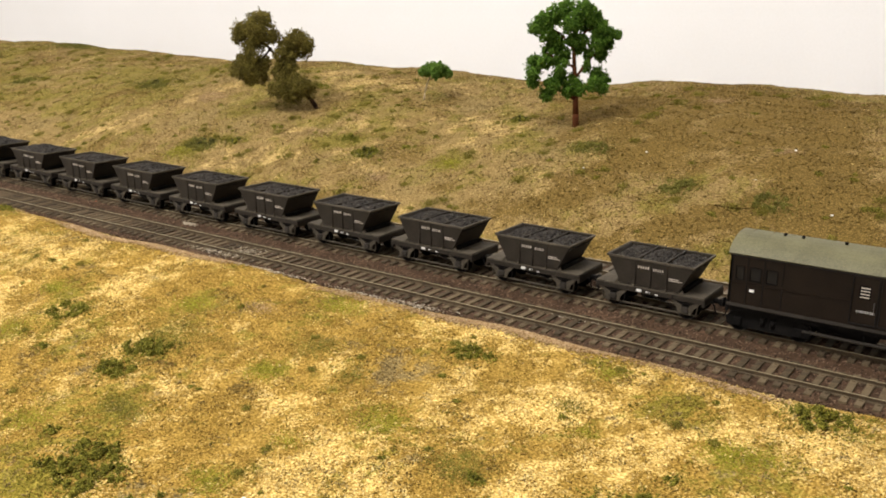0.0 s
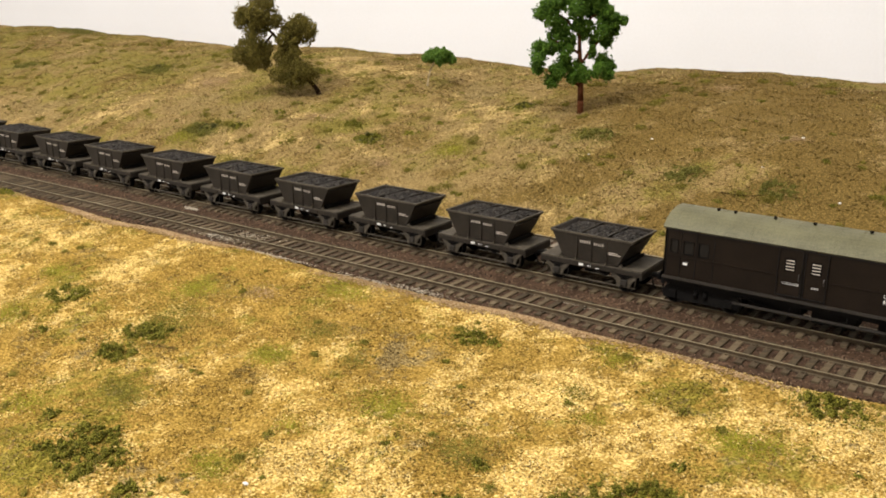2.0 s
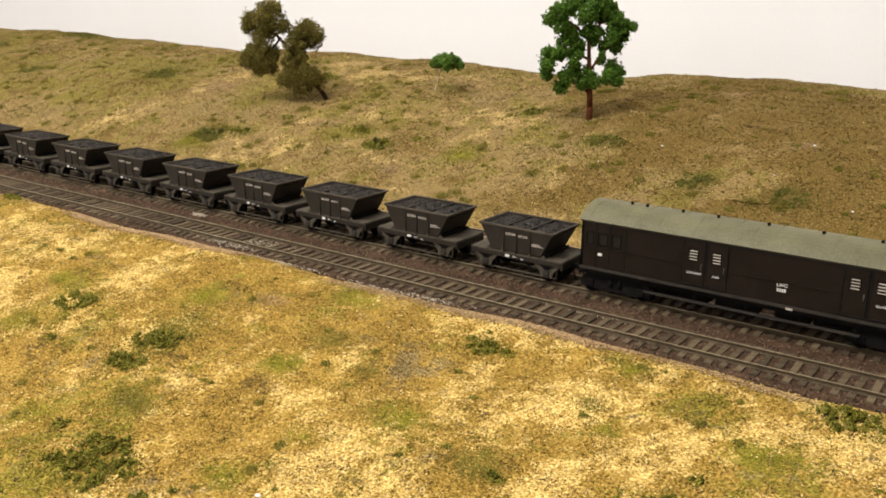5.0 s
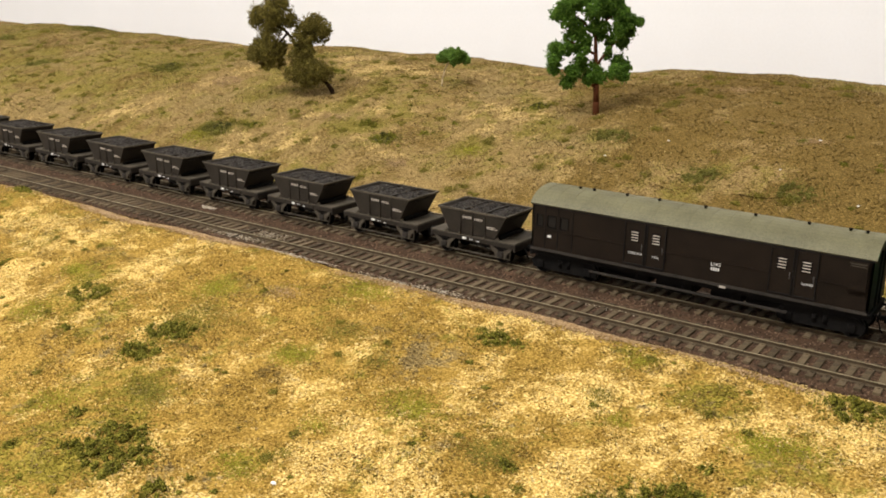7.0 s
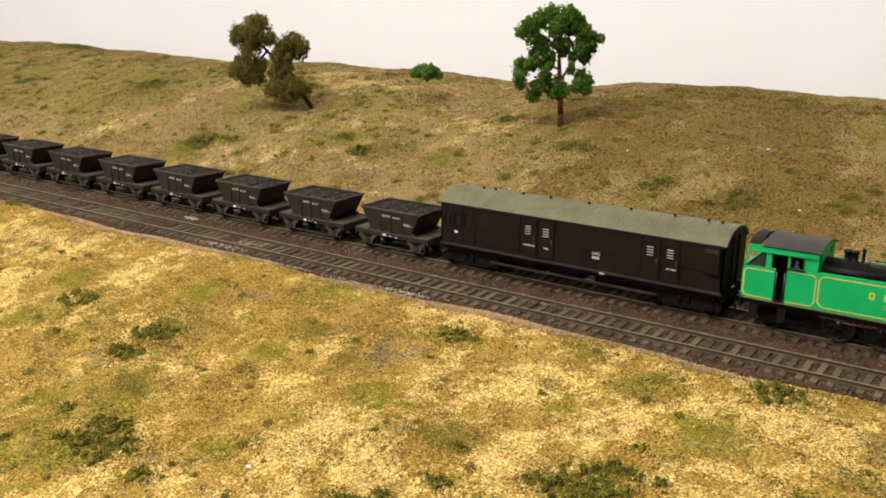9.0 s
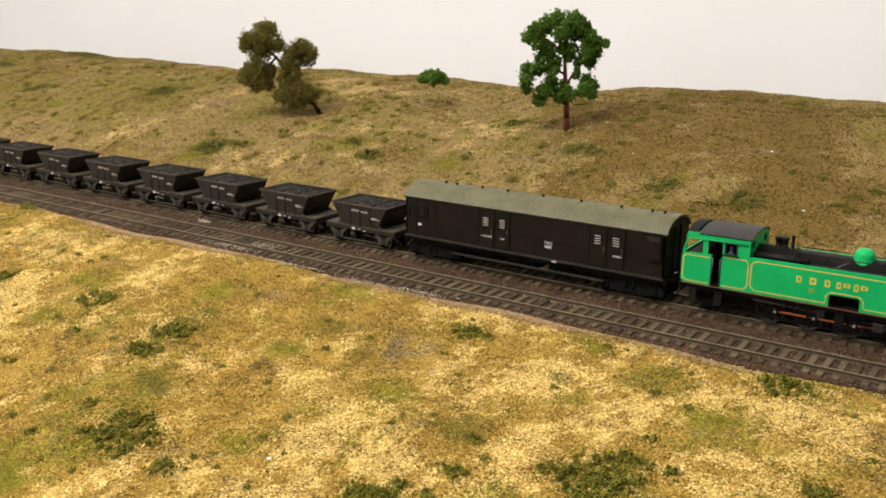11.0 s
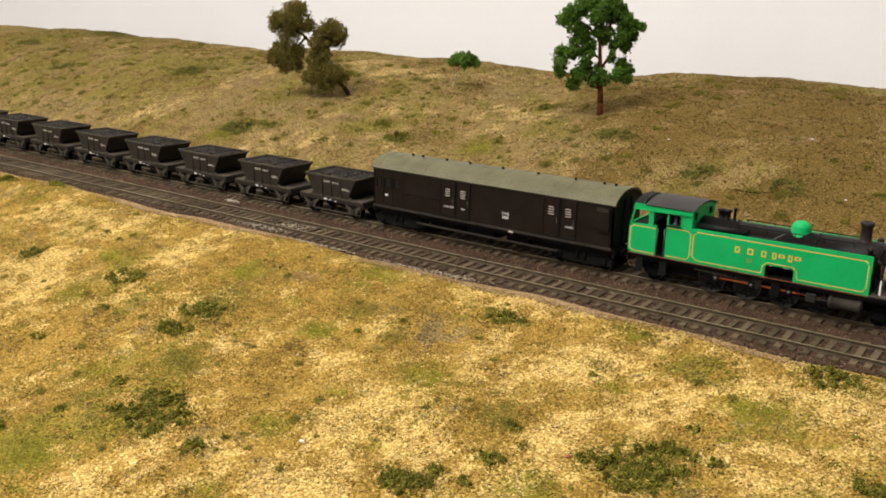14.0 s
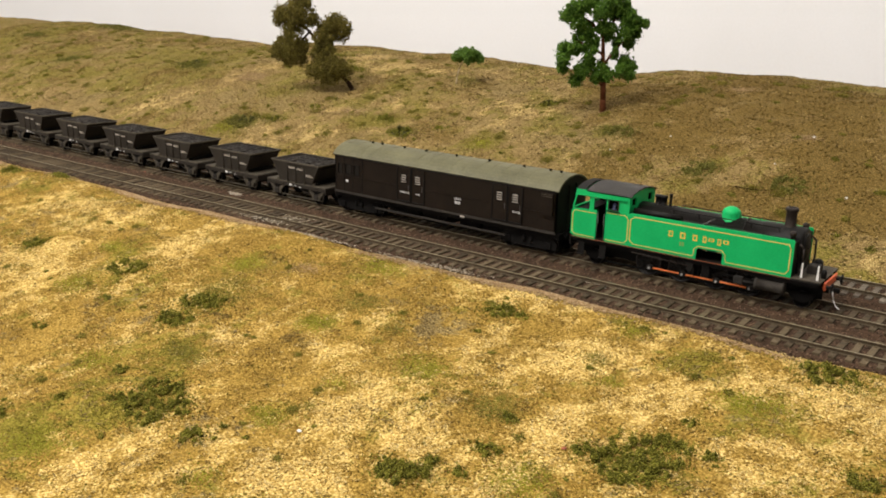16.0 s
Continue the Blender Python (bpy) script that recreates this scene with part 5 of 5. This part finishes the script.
    for x in (129.0, 136.2):
        for y in (-0.0122,):
            bm = bmesh.new()
            slab(bm, [(lx(x) - 0.0005, 0.0151), (lx(x) + 0.0005, 0.0151), (lx(x) + 0.0003, 0.0218), (lx(x) - 0.0003, 0.0218)], "y", y - 0.0003, y + 0.0003)
            part("lamp_iron", bm, M_WHITE, t, "white upright lamp iron")
    bm = bmesh.new()
    turned(bm, (lx(137.5), -0.0065, 0.0151), [(0.0013, 0), (0.0013, 0.0032), (0.0007, 0.0040)], 10)
    turned(bm, (lx(131.5), 0.006, 0.0151), [(0.0022, 0), (0.0022, 0.0040), (0.0012, 0.0052)], 12)
    part("front_lamp", bm, M_BLACK, t)
    bm = bmesh.new()
    pts = [(lx(140.2), -0.0030, 0.0110), (lx(141.6), -0.0032, 0.0085), (lx(142.4), -0.0036, 0.0050), (lx(144.0), -0.0045, 0.0024), (lx(146.0), -0.0055, 0.0016)]
    for a, b in zip(pts, pts[1:]):
        tube(bm, a, b, 0.00028, seg=6)
    part("air_hose", bm, M_WHITE, t, "thin white hanging hose")
    bm = bmesh.new()
    box(bm, lx(139.9), lx(144.0), -0.0012, 0.0012, 0.0076, 0.0096, 0.0002)
    part("coupler", bm, M_UNDER, t)
    wheels = [wheelset(t, lx(x), 0.0070, M_SPOKE, spokes=True) for x in (53.4, 70.8, 88.2, 104.6)]
    small = [wheelset(t, lx(x), 0.0042) for x in (24.0, 130.0)]
    rods = []
    for s in (-1, 1):
        bm = bmesh.new()
        for a, b in ((53.4, 70.8), (70.8, 88.2), (88.2, 104.6)):
            box(bm, lx(a) + 0.0012, lx(b) - 0.0012, -0.0004, 0.0004, -0.00038, 0.00038, 0.0001)
        rod = part("coupling_rod", bm, M_ORANGE, t, "orange painted coupling rod")
        for x in (53.4, 70.8, 88.2, 104.6):
            bm = bmesh.new()
            turned(bm, (lx(x), s * -0.0007, 0), [(0.0004, 0), (0.0017, 0.0), (0.0017, s * 0.0014), (0.0008, s * 0.0017)], 12, "y")
            part("crank_pin", bm, M_TYRE, rod)
            bm = bmesh.new()
            turned(bm, (lx(x), s * 0.0011, 0), [(0.0002, 0), (0.0006, 0.0), (0.0006, s * 0.0004), (0.0003, s * 0.0005)], 10, "y")
            part("pin_cap", bm, M_PIN, rod, "bright steel pin cap")
        rods.append((rod, s))
    return t, wheels, small, rods, doll


ENGINE, DRIVERS, SMALL_WHEELS, RODS, DOLL = tank_engine()


# ---- trees: built facing the room, then turned ----
def cloud(clumps, unit, density, spread, depth=1.0, rise=1.0, grow=1.22):
    """Points on and in a set of leaf clumps: rows of offset, height and radius, in units."""
    pts = []
    more = [(dx + r * RNG.uniform(-0.7, 0.7), dz + r * RNG.uniform(-0.7, 0.7), r * RNG.uniform(0.25, 0.5)) for dx, dz, r in clumps for _ in range(3)]
    for dx, dz, r in clumps + more:
        r *= grow
        n = int(density * r * r)
        v = RNG.normal(size=(n, 3))
        v /= np.linalg.norm(v, axis=1)[:, None]
        v *= (RNG.uniform(0.2, 1.0, n) ** 0.45)[:, None] * (1 + spread * RNG.normal(size=(n, 1)))
        lump = 1 + 0.22 * np.sin(7 * v[:, :1] + dx) * np.sin(6 * v[:, 2:] + dz)
        c = np.array([dx, RNG.uniform(-16, 16) * depth, dz * rise])
        pts.append((c + v * lump * r) * unit)
    return np.concatenate(pts)


def limb(bm, pts, r0, r1):
    k = len(pts) - 1
    for i in range(k):
        tube(bm, pts[i], pts[i + 1], r0 + (r1 - r0) * i / k, r0 + (r1 - r0) * (i + 1) / k, seg=10)


def broad_tree():
    u = 0.000425
    t = thing("tree", "bright green broad-leaved model tree with red-brown trunk", "tree", (-0.093, 0.273, 0.0468))
    t.rotation_euler.z = radians(34.5)
    clumps = [(-40, 115, 9.3), (-33, 100, 8.7), (17, 128, 8.7), (-25, 113, 6.7), (15, 103, 7.3), (0, 137, 9.3), (-3, 185, 10.0), (12, 115, 5.3), (-23, 204, 15.3), (3, 201, 16.7), (-45, 194, 15.3), (23, 188, 15.3), (-63, 182, 15.3), (-77, 172, 11.3), (-58, 162, 14.0), (-17, 178, 15.3), (7, 175, 10.0), (33, 172, 15.3), (50, 162, 12.7), (64, 162, 8.0), (47, 145, 13.3), (40, 126, 11.3), (28, 145, 13.3), (-40, 147, 15.3), (-27, 128, 13.3), (-12, 153, 11.3), (-52, 133, 11.3), (3, 153, 10.0), (-72, 108, 15.3), (-80, 92, 11.3), (-57, 113, 10.7), (-77, 78, 9.3), (-43, 75, 14.0), (-53, 57, 11.3), (-30, 87, 12.0), (-10, 78, 14.0), (-17, 63, 10.7), (2, 68, 11.3), (33, 93, 12.7), (47, 83, 11.3), (27, 78, 12.7), (42, 70, 9.3)]
    pts = cloud(clumps, u, 2.9, 0.10, 1.0, 0.99, 1.13)
    crown = flakes("crown", pts, RNG.uniform(0.00035, 0.0010, len(pts)), M_LEAF, 1.0, 1.6)
    crown.parent = t
    bm = bmesh.new()
    limb(bm, [(0, 0, -0.004), (-0.0005, 0, 0.010), (-0.0012, 0.0005, 0.024)], 0.0026, 0.0020)
    limb(bm, [(-0.0012, 0.0005, 0.024), (-0.0030, 0, 0.045), (-0.0040, 0.001, 0.062), (-0.0045, 0, 0.080)], 0.0019, 0.0008)
    trunk = part("trunk", bm, M_BARK_RED, t, "red-brown tapered trunk")
    for pts in ([(-0.001, 0, 0.022), (0.006, -0.001, 0.030), (0.014, 0, 0.036)], [(-0.001, 0, 0.020), (-0.010, 0.001, 0.026), (-0.020, 0, 0.030)], [(-0.002, 0, 0.036), (0.006, 0.001, 0.048), (0.016, 0, 0.058)],
                [(-0.003, 0, 0.044), (-0.014, 0, 0.050), (-0.024, 0.001, 0.054)], [(-0.004, 0, 0.060), (0.004, -0.002, 0.070), (0.014, 0, 0.074)], [(-0.004, 0, 0.058), (-0.014, 0.002, 0.068), (-0.024, 0, 0.074)]):
        bm = bmesh.new()
        limb(bm, pts, 0.0011, 0.0005)
        part("limb", bm, M_BARK_RED, trunk)


def leaning_tree():
    u = 0.000502
    t = thing("tree", "leaning olive-brown foam model tree with dark crooked trunk", "tree", (-0.341, 0.260, 0.0425))
    t.rotation_euler.z = radians(34.5)
    clumps = [(-95, 162, 12.0), (-108, 165, 6.7), (-80, 163, 8.0), (-127, 140, 14.0), (-132, 127, 10.0), (-105, 143, 16.7), (-82, 138, 15.3), (-70, 130, 10.0), (-98, 122, 14.0), (-115, 113, 9.3), (-108, 97, 13.3), (-125, 83, 14.0), (-137, 70, 12.0), (-108, 73, 16.7), (-93, 83, 12.0), (-120, 57, 11.3), (-98, 60, 12.7), (-30, 130, 12.7), (-38, 122, 12.7), (-15, 120, 12.7), (-22, 104, 12.0), (-8, 113, 6.7), (-52, 113, 12.0), (-59, 100, 10.0), (-38, 103, 11.3), (-52, 83, 14.7), (-60, 67, 14.7), (-42, 77, 10.0), (-48, 50, 17.3), (-70, 37, 12.0), (-28, 47, 15.3), (-15, 37, 12.7), (-38, 27, 12.7), (-52, 27, 10.7), (-5, 43, 6.0)]
    pts = cloud(clumps, u, 3.6, 0.06, 0.9, 0.955, 1.3)
    crown = flakes("crown", pts, RNG.uniform(0.0004, 0.0009, len(pts)), M_FOAM_OLIVE)
    crown.parent = t
    bm = bmesh.new()
    limb(bm, [(0.0005, 0, -0.004), (-0.0005, 0, 0.002), (-0.005, 0, 0.009), (-0.013, 0, 0.017), (-0.024, 0, 0.030), (-0.033, 0, 0.043), (-0.0355, 0, 0.048), (-0.042, 0, 0.055), (-0.050, 0, 0.060)], 0.0023, 0.0009)
    trunk = part("trunk", bm, M_BARK_DARK, t, "dark crooked trunk")
    for q in ([(-0.024, 0, 0.036), (-0.018, 0, 0.050), (-0.012, 0, 0.062)], [(-0.038, 0, 0.053), (-0.046, 0, 0.044), (-0.054, 0, 0.038)], [(-0.046, 0, 0.058), (-0.050, 0, 0.070), (-0.050, 0, 0.080)]):
        bm = bmesh.new()
        limb(bm, q, 0.0011, 0.0005)
        part("limb", bm, M_BARK_DARK, trunk)


def sapling():
    t = thing("tree", "small green model sapling on a thin pale stem", "tree", (-0.254, 0.301, 0.0532))
    t.rotation_euler.z = radians(34.5)
    u = 0.000515
    pts = cloud([(7, 49, 9), (20, 50, 11), (33, 48, 9), (13, 53, 9), (26, 53, 9), (42, 45, 6), (-2, 47, 6), (20, 44, 8)], u, 6.0, 0.06, 0.5)
    crown = flakes("crown", pts, RNG.uniform(0.0004, 0.0010, len(pts)), M_LEAF_MID)
    crown.parent = t
    bm = bmesh.new()
    limb(bm, [(0, 0, -0.003), (0.001, 0, 0.006), (0.0025, 0, 0.013), (0.006, 0, 0.021), (0.009, 0, 0.027)], 0.0007, 0.0004)
    part("stem", bm, M_BARK_PALE, t, "thin pale stem")


broad_tree()
leaning_tree()
sapling()

# ---- bushes and turf: place and radius ----
FRONT = [(-0.121, -0.118, 0.0055), (-0.124, -0.098, 0.0068), (-0.101, -0.164, 0.0022), (-0.171, -0.123, 0.0020), (-0.071, -0.176, 0.0056), (-0.071, -0.165, 0.0062), (-0.054, -0.169, 0.0037), (-0.060, -0.180, 0.0032), (-0.108, -0.189, 0.0019),
         (-0.035, -0.178, 0.0031), (-0.123, -0.207, 0.0024), (-0.083, -0.179, 0.0023), (-0.180, -0.155, 0.0025), (-0.192, -0.093, 0.0068), (-0.277, -0.097, 0.0040), (0.014, -0.037, 0.0042), (0.028, -0.037, 0.0018), (0.160, -0.025, 0.0066)]
NEAR = [(0.108, -0.111, 0.0048), (0.114, -0.099, 0.0049), (0.125, -0.106, 0.0055), (0.124, -0.093, 0.0032), (0.125, -0.114, 0.0046), (0.130, -0.094, 0.0028), (0.070, -0.130, 0.0029), (0.048, -0.157, 0.0044), (0.056, -0.153, 0.0036),
        (0.057, -0.146, 0.0020), (0.068, -0.111, 0.0019), (0.188, -0.085, 0.0033), (0.126, -0.079, 0.0015), (0.140, -0.094, 0.0018), (0.069, -0.145, 0.0016), (0.042, -0.153, 0.0020), (0.100, -0.112, 0.0024), (0.116, -0.118, 0.0039)]
HILL = [(-0.396, 0.174, 0.0090), (-0.367, 0.185, 0.0050), (-0.233, 0.196, 0.0077), (-0.261, 0.211, 0.0047), (-0.204, 0.212, 0.0036), (-0.144, 0.276, 0.0050), (-0.061, 0.232, 0.0082), (0.019, 0.199, 0.0081), (0.077, 0.194, 0.0070),
        (-0.590, 0.282, 0.0123), (-0.945, 0.309, 0.0097), (-0.780, 0.254, 0.0093), (-0.903, 0.406, 0.0155), (-0.378, 0.305, 0.0066), (-0.378, -0.014, 0.0050), (-0.428, -0.025, 0.0055), (-0.189, 0.231, 0.0027), (-0.345, 0.214, 0.0030)]
PATCH = [(-0.054, -0.090, 0.0069), (-0.138, -0.057, 0.0092), (-0.062, -0.030, 0.0088), (0.013, -0.096, 0.0081), (-0.020, -0.153, 0.0068), (0.079, -0.030, 0.0049), (0.144, -0.057, 0.0085), (-0.205, -0.118, 0.0091), (-0.123, -0.161, 0.0077),
         (0.091, -0.140, 0.0087), (-0.228, -0.077, 0.0072), (-0.011, -0.194, 0.0049), (0.088, -0.067, 0.0036), (-0.154, 0.195, 0.0085), (-0.403, 0.157, 0.0099), (-0.089, -0.213, 0.0100), (0.135, -0.058, 0.0051), (-0.012, -0.121, 0.0047)]
DARK = [(-0.125, -0.082, 0.0129), (0.059, -0.108, 0.0087), (-0.046, -0.066, 0.0082), (-0.086, -0.140, 0.0086), (0.076, -0.057, 0.0047), (-0.017, -0.077, 0.0052)]


def bush(x, y, r, low, label, group, mat=None):
    """A clump of green foam in a few lumps, thinner towards its edge."""
    k = max(5, int((1.5 if r < 0.005 else 1.3) * (r / 0.0014) ** 2))
    pts = []
    for _ in range(k):
        a, d = RNG.uniform(0, math.tau), r * (1.25 if r < 0.005 else 1.3) * RNG.uniform() ** 0.6
        c = (d * math.cos(a) * 1.3, d * math.sin(a) * 0.9)
        q = min(RNG.uniform(0.0005, 0.0015), r * 0.5)
        lift = max(0.0, 1 - d / r) * RNG.uniform(0, 0.55) * r * low
        n = int(np.clip(70 * (q / 0.001) ** 1.7, 30, 200))
        v = RNG.normal(size=(n, 3))
        v *= q * RNG.uniform(0.2, 1.35, n)[:, None] / np.linalg.norm(v, axis=1)[:, None]
        v[:, 2] = np.where(v[:, 2] < 0, v[:, 2] * 0.4, v[:, 2] * min(1.2, 0.5 + low)) + lift + 0.3 * q
        v[:, 0] += c[0]
        v[:, 1] += c[1]
        pts.append(v)
    n = int(sum(len(p) for p in pts) * 0.22)
    halo = RNG.normal(0, 1, (n, 3)) * np.array([r * 1.25, r * 0.95, 0.0])
    halo[:, 2] = RNG.uniform(0, 0.0005, n)
    v = np.concatenate(pts + [halo])
    base = float(land(x, y))
    v[:, 2] += land(x + v[:, 0], y + v[:, 1]) - base
    ob = flakes("bush", v, RNG.uniform(0.00022, 0.00055, len(v)), mat or M_BUSH, 1.0, 1.4)
    ob.location = (x, y, base)
    tagged(ob, label, "bush", group)


for x, y, r in FRONT + NEAR:
    bush(x, y, r * (1.12 if x > 0.03 else 1.15), 1.0, "dark green foam bush on the straw-coloured bank", "bushes on the near bank")
for x, y, r in HILL:
    if r > 0.0068 and abs(x + 0.233) > 0.01:
        bush(x, y, r, 0.35, "low spreading light green foam bush on the hillside", "bushes on the hillside", M_BUSH_LIGHT)
    else:
        bush(x, y, r, 0.8, "low dull green foam bush on the grassy hillside", "bushes on the hillside")


for x, y, r in ((-0.392, 0.177, 0.0052), (-0.366, 0.186, 0.0030), (-0.232, 0.197, 0.0058), (-0.586, 0.284, 0.0050), (-0.143, 0.277, 0.0036)):
    bush(x, y, r, 1.9, "rounded dark green foam bush on the hillside", "bushes on the hillside", M_BUSH_DARK)


def turf_patch(x, y, r, mat, label):
    n = int(np.clip(22.0 * (r * 1000) ** 2, 250, 3500))
    px, py = x + RNG.normal(0, r * 0.85, n), y + RNG.normal(0, r * 0.6, n)
    keep = (py < -0.010) | (py > 0.122)
    px, py = px[keep], py[keep]
    size = RNG.uniform(0.00018, 0.00045, len(px))
    ob = flakes("turf_patch", np.stack([px, py, land(px, py) + size * 0.2], 1), size, mat, 0.45, 1.5)
    tagged(ob, label, "turf", kind="stuff")


for row in PATCH:
    turf_patch(*row, M_PATCH, "fresh light green turf sprinkled on the slope")
for row in DARK:
    turf_patch(*row, M_PATCH_DARK, "dull olive turf sprinkled on the slope")


for row in ((-0.470, 0.255, 0.012), (-0.300, 0.215, 0.010), (-0.010, 0.345, 0.008), (0.066, 0.255, 0.006), (-0.195, 0.165, 0.007), (-0.100, -0.047, 0.006)):
    turf_patch(*row, M_CRUMB, "bare pale plaster showing through thin turf")


turf_patch(-0.0925, 0.2715, 0.0030, M_CRUMB, "pale plaster ring round the foot of the tree")


def tufts(count, xr, yr, r0, r1, mat, label):
    """Small foam tufts dotted over a slope, thicker in drifts."""
    pts, sizes = [], []
    while len(pts) < count:
        x, y = RNG.uniform(*xr), RNG.uniform(*yr)
        if drift(x, y, 0.05, 1) + 0.35 * RNG.normal() < 0.62:
            continue
        r = RNG.uniform(r0, r1)
        n = int(24 + 40 * (r / 0.001) ** 1.4)
        v = RNG.normal(size=(n, 3)) * np.array([0.7, 0.55, 0.3]) * r
        v[:, 2] = np.abs(v[:, 2])
        v[:, 0] += x
        v[:, 1] += y
        v[:, 2] += land(v[:, 0], v[:, 1])
        pts.append(v)
        sizes.append(RNG.uniform(0.0002, 0.0005, n))
    ob = flakes("foam_tufts", np.concatenate(pts), np.concatenate(sizes), mat, 0.8, 1.2)
    tagged(ob, label, "tufts", kind="stuff")


tufts(260, (-1.0, 0.25), (0.135, 0.40), 0.0012, 0.0046, M_PATCH_DARK, "low olive tufts dotted over the hillside")
tufts(130, (-0.9, 0.25), (0.135, 0.38), 0.0008, 0.0026, M_BUSH, "small dark green tufts dotted over the hillside")
tufts(60, (-0.40, 0.22), (-0.215, -0.02), 0.0008, 0.0022, M_PATCH_DARK, "small olive tufts dotted over the near bank")
tufts(36, (-0.40, 0.22), (-0.215, -0.02), 0.0006, 0.0016, M_BUSH, "small dark green tufts dotted over the near bank")


# ---- chips and litter ----
def plaster_edge():
    """Crumbs of bare plaster where the turf stops short of the sleepers."""
    n = 30000
    x = RNG.uniform(-0.50, 0.28, n)
    edge = -0.0100 + 0.0022 * np.sin(31 * x + 0.5) + 0.0014 * np.sin(77 * x)
    keep = np.sin(23 * x + 1) + 0.6 * np.sin(61 * x) + RNG.normal(0, 0.5, n) > 0.1
    x, edge = x[keep], edge[keep]
    y = edge - np.abs(RNG.normal(0, 0.0040, len(x))) - 0.0008
    ob = flakes("plaster_crumbs", np.stack([x, y, land(x, y) + 0.0003], 1), RNG.uniform(0.0003, 0.0008, len(x)), M_CRUMB, 0.5, 1.4)
    tagged(ob, "pale pinkish plaster crumbs along the ballast edge", "plaster", kind="stuff")


plaster_edge()


def chip(x, y, z, r, mat, label, flat=0.5):
    bm = bmesh.new()
    bmesh.ops.create_icosphere(bm, subdivisions=1, radius=r)
    for v in bm.verts:
        v.co *= RNG.uniform(0.7, 1.2)
        v.co.x *= 1.4
        v.co.z *= flat
    ob = part("chip", bm, mat, None)
    ob.location = (x, y, z)
    ob.rotation_euler.z = RNG.uniform(0, 6)
    tagged(ob, label, "chip", "litter chips")


for x, y, r in ((-0.001, -0.154, 0.0010), (0.111, 0.191, 0.0010), (0.071, 0.258, 0.0010), (-0.051, 0.204, 0.0009), (0.060, 0.215, 0.0007), (-0.020, 0.235, 0.0008)):
    chip(x, y, float(land(x, y)) + r * 0.3, r, M_BIT, "small white plaster chip lying on the turf")
chip(0.094, -0.115, float(land(0.094, -0.115)) + 0.0005, 0.0010, M_RUST, "small reddish brown chip lying on the turf")


def smear(x, y, z, rx, ry, n, dense):
    """Dried plaster spilt thinly over sleepers and ballast."""
    q = np.stack([RNG.normal(x, rx, n), RNG.normal(y, ry, n), np.full(n, z) + RNG.uniform(-0.0006, 0.0002, n)], 1)
    ob = flakes("plaster_smear", q, RNG.uniform(0.00015, dense, n), M_SMEAR, 0.4, 1.5)
    tagged(ob, "thin whitish smear of dried plaster on the track", "plaster", kind="stuff")


for row in ((-0.2480, 0.0350, -0.0026, 0.0035, 0.0014, 220, 0.0007), (-0.178, -0.0030, -0.0016, 0.0100, 0.0020, 420, 0.0006), (-0.165, 0.0080, -0.0013, 0.0080, 0.0030, 220, 0.0005), (-0.030, -0.0095, -0.0022, 0.0100, 0.0016, 260, 0.0006),
            (0.034, 0.0180, -0.0016, 0.0070, 0.0014, 260, 0.0005), (0.052, 0.0180, -0.0016, 0.0060, 0.0012, 150, 0.0005), (-0.128, -0.0105, -0.0022, 0.0160, 0.0010, 300, 0.0006), (-0.062, -0.0115, -0.0024, 0.0120, 0.0012, 200, 0.0006)):
    smear(*row)
for x, y in ((-0.345, 0.0395), (-0.352, 0.0385), (-0.349, 0.0400), (-0.356, 0.0392)):
    chip(x, y, -0.0026, 0.0015, M_RUST, "small rusty red crumb on the ballast", 0.4)


def twig():
    bm = bmesh.new()
    pts = [(0.047, 0.1815), (0.053, 0.1822), (0.062, 0.1838), (0.0705, 0.1874)]
    rows = [(x, y, float(land(x, y)) + 0.0006) for x, y in pts]
    limb(bm, rows, 0.00022, 0.00015)
    tagged(part("twig", bm, M_BARK_DARK, None), "thin dark wire twig lying on the hillside", "twig")


twig()


# ---- movement ----
ROLL = [(0.0, 0.2605), (2.0, 0.2275), (3.5, 0.2028), (6.0, 0.1635), (8.5, 0.1221), (11.0, 0.0814), (13.5, 0.0409), (16.0, 0.0)]


def rolled(t):
    """How far the train still has to run back at t seconds."""
    return float(np.interp(t, [r[0] for r in ROLL], [r[1] for r in ROLL]))


def motions():
    for ob in (*HOPPERS, VAN, ENGINE, DOLL):
        rest = ob.location.copy()
        walk(ob, [(t, pose(rest.x + d, rest.y, rest.z)) for t, d in ROLL])
    ticks = [k * 0.25 for k in range(65)]
    for ob in (*HOPPERS, VAN, ENGINE):
        for w in ob.children:
            if not w.name.startswith("wheelset"):
                continue
            rest, r = w.location.copy(), w.location.z
            walk(w, [(t, pose(rest.x, rest.y, rest.z, 0, math.degrees(rolled(t) / r), 0)) for t in ticks])
    for rod, s in RODS:
        rows = []
        for t in ticks:
            a = rolled(t) / 0.0070 + (0.0 if s < 0 else math.pi / 2) + 2.6
            rows.append((t, pose(0.0028 * math.sin(a), s * 0.0110, 0.0070 + 0.0028 * math.cos(a))))
        walk(rod, rows)


motions()
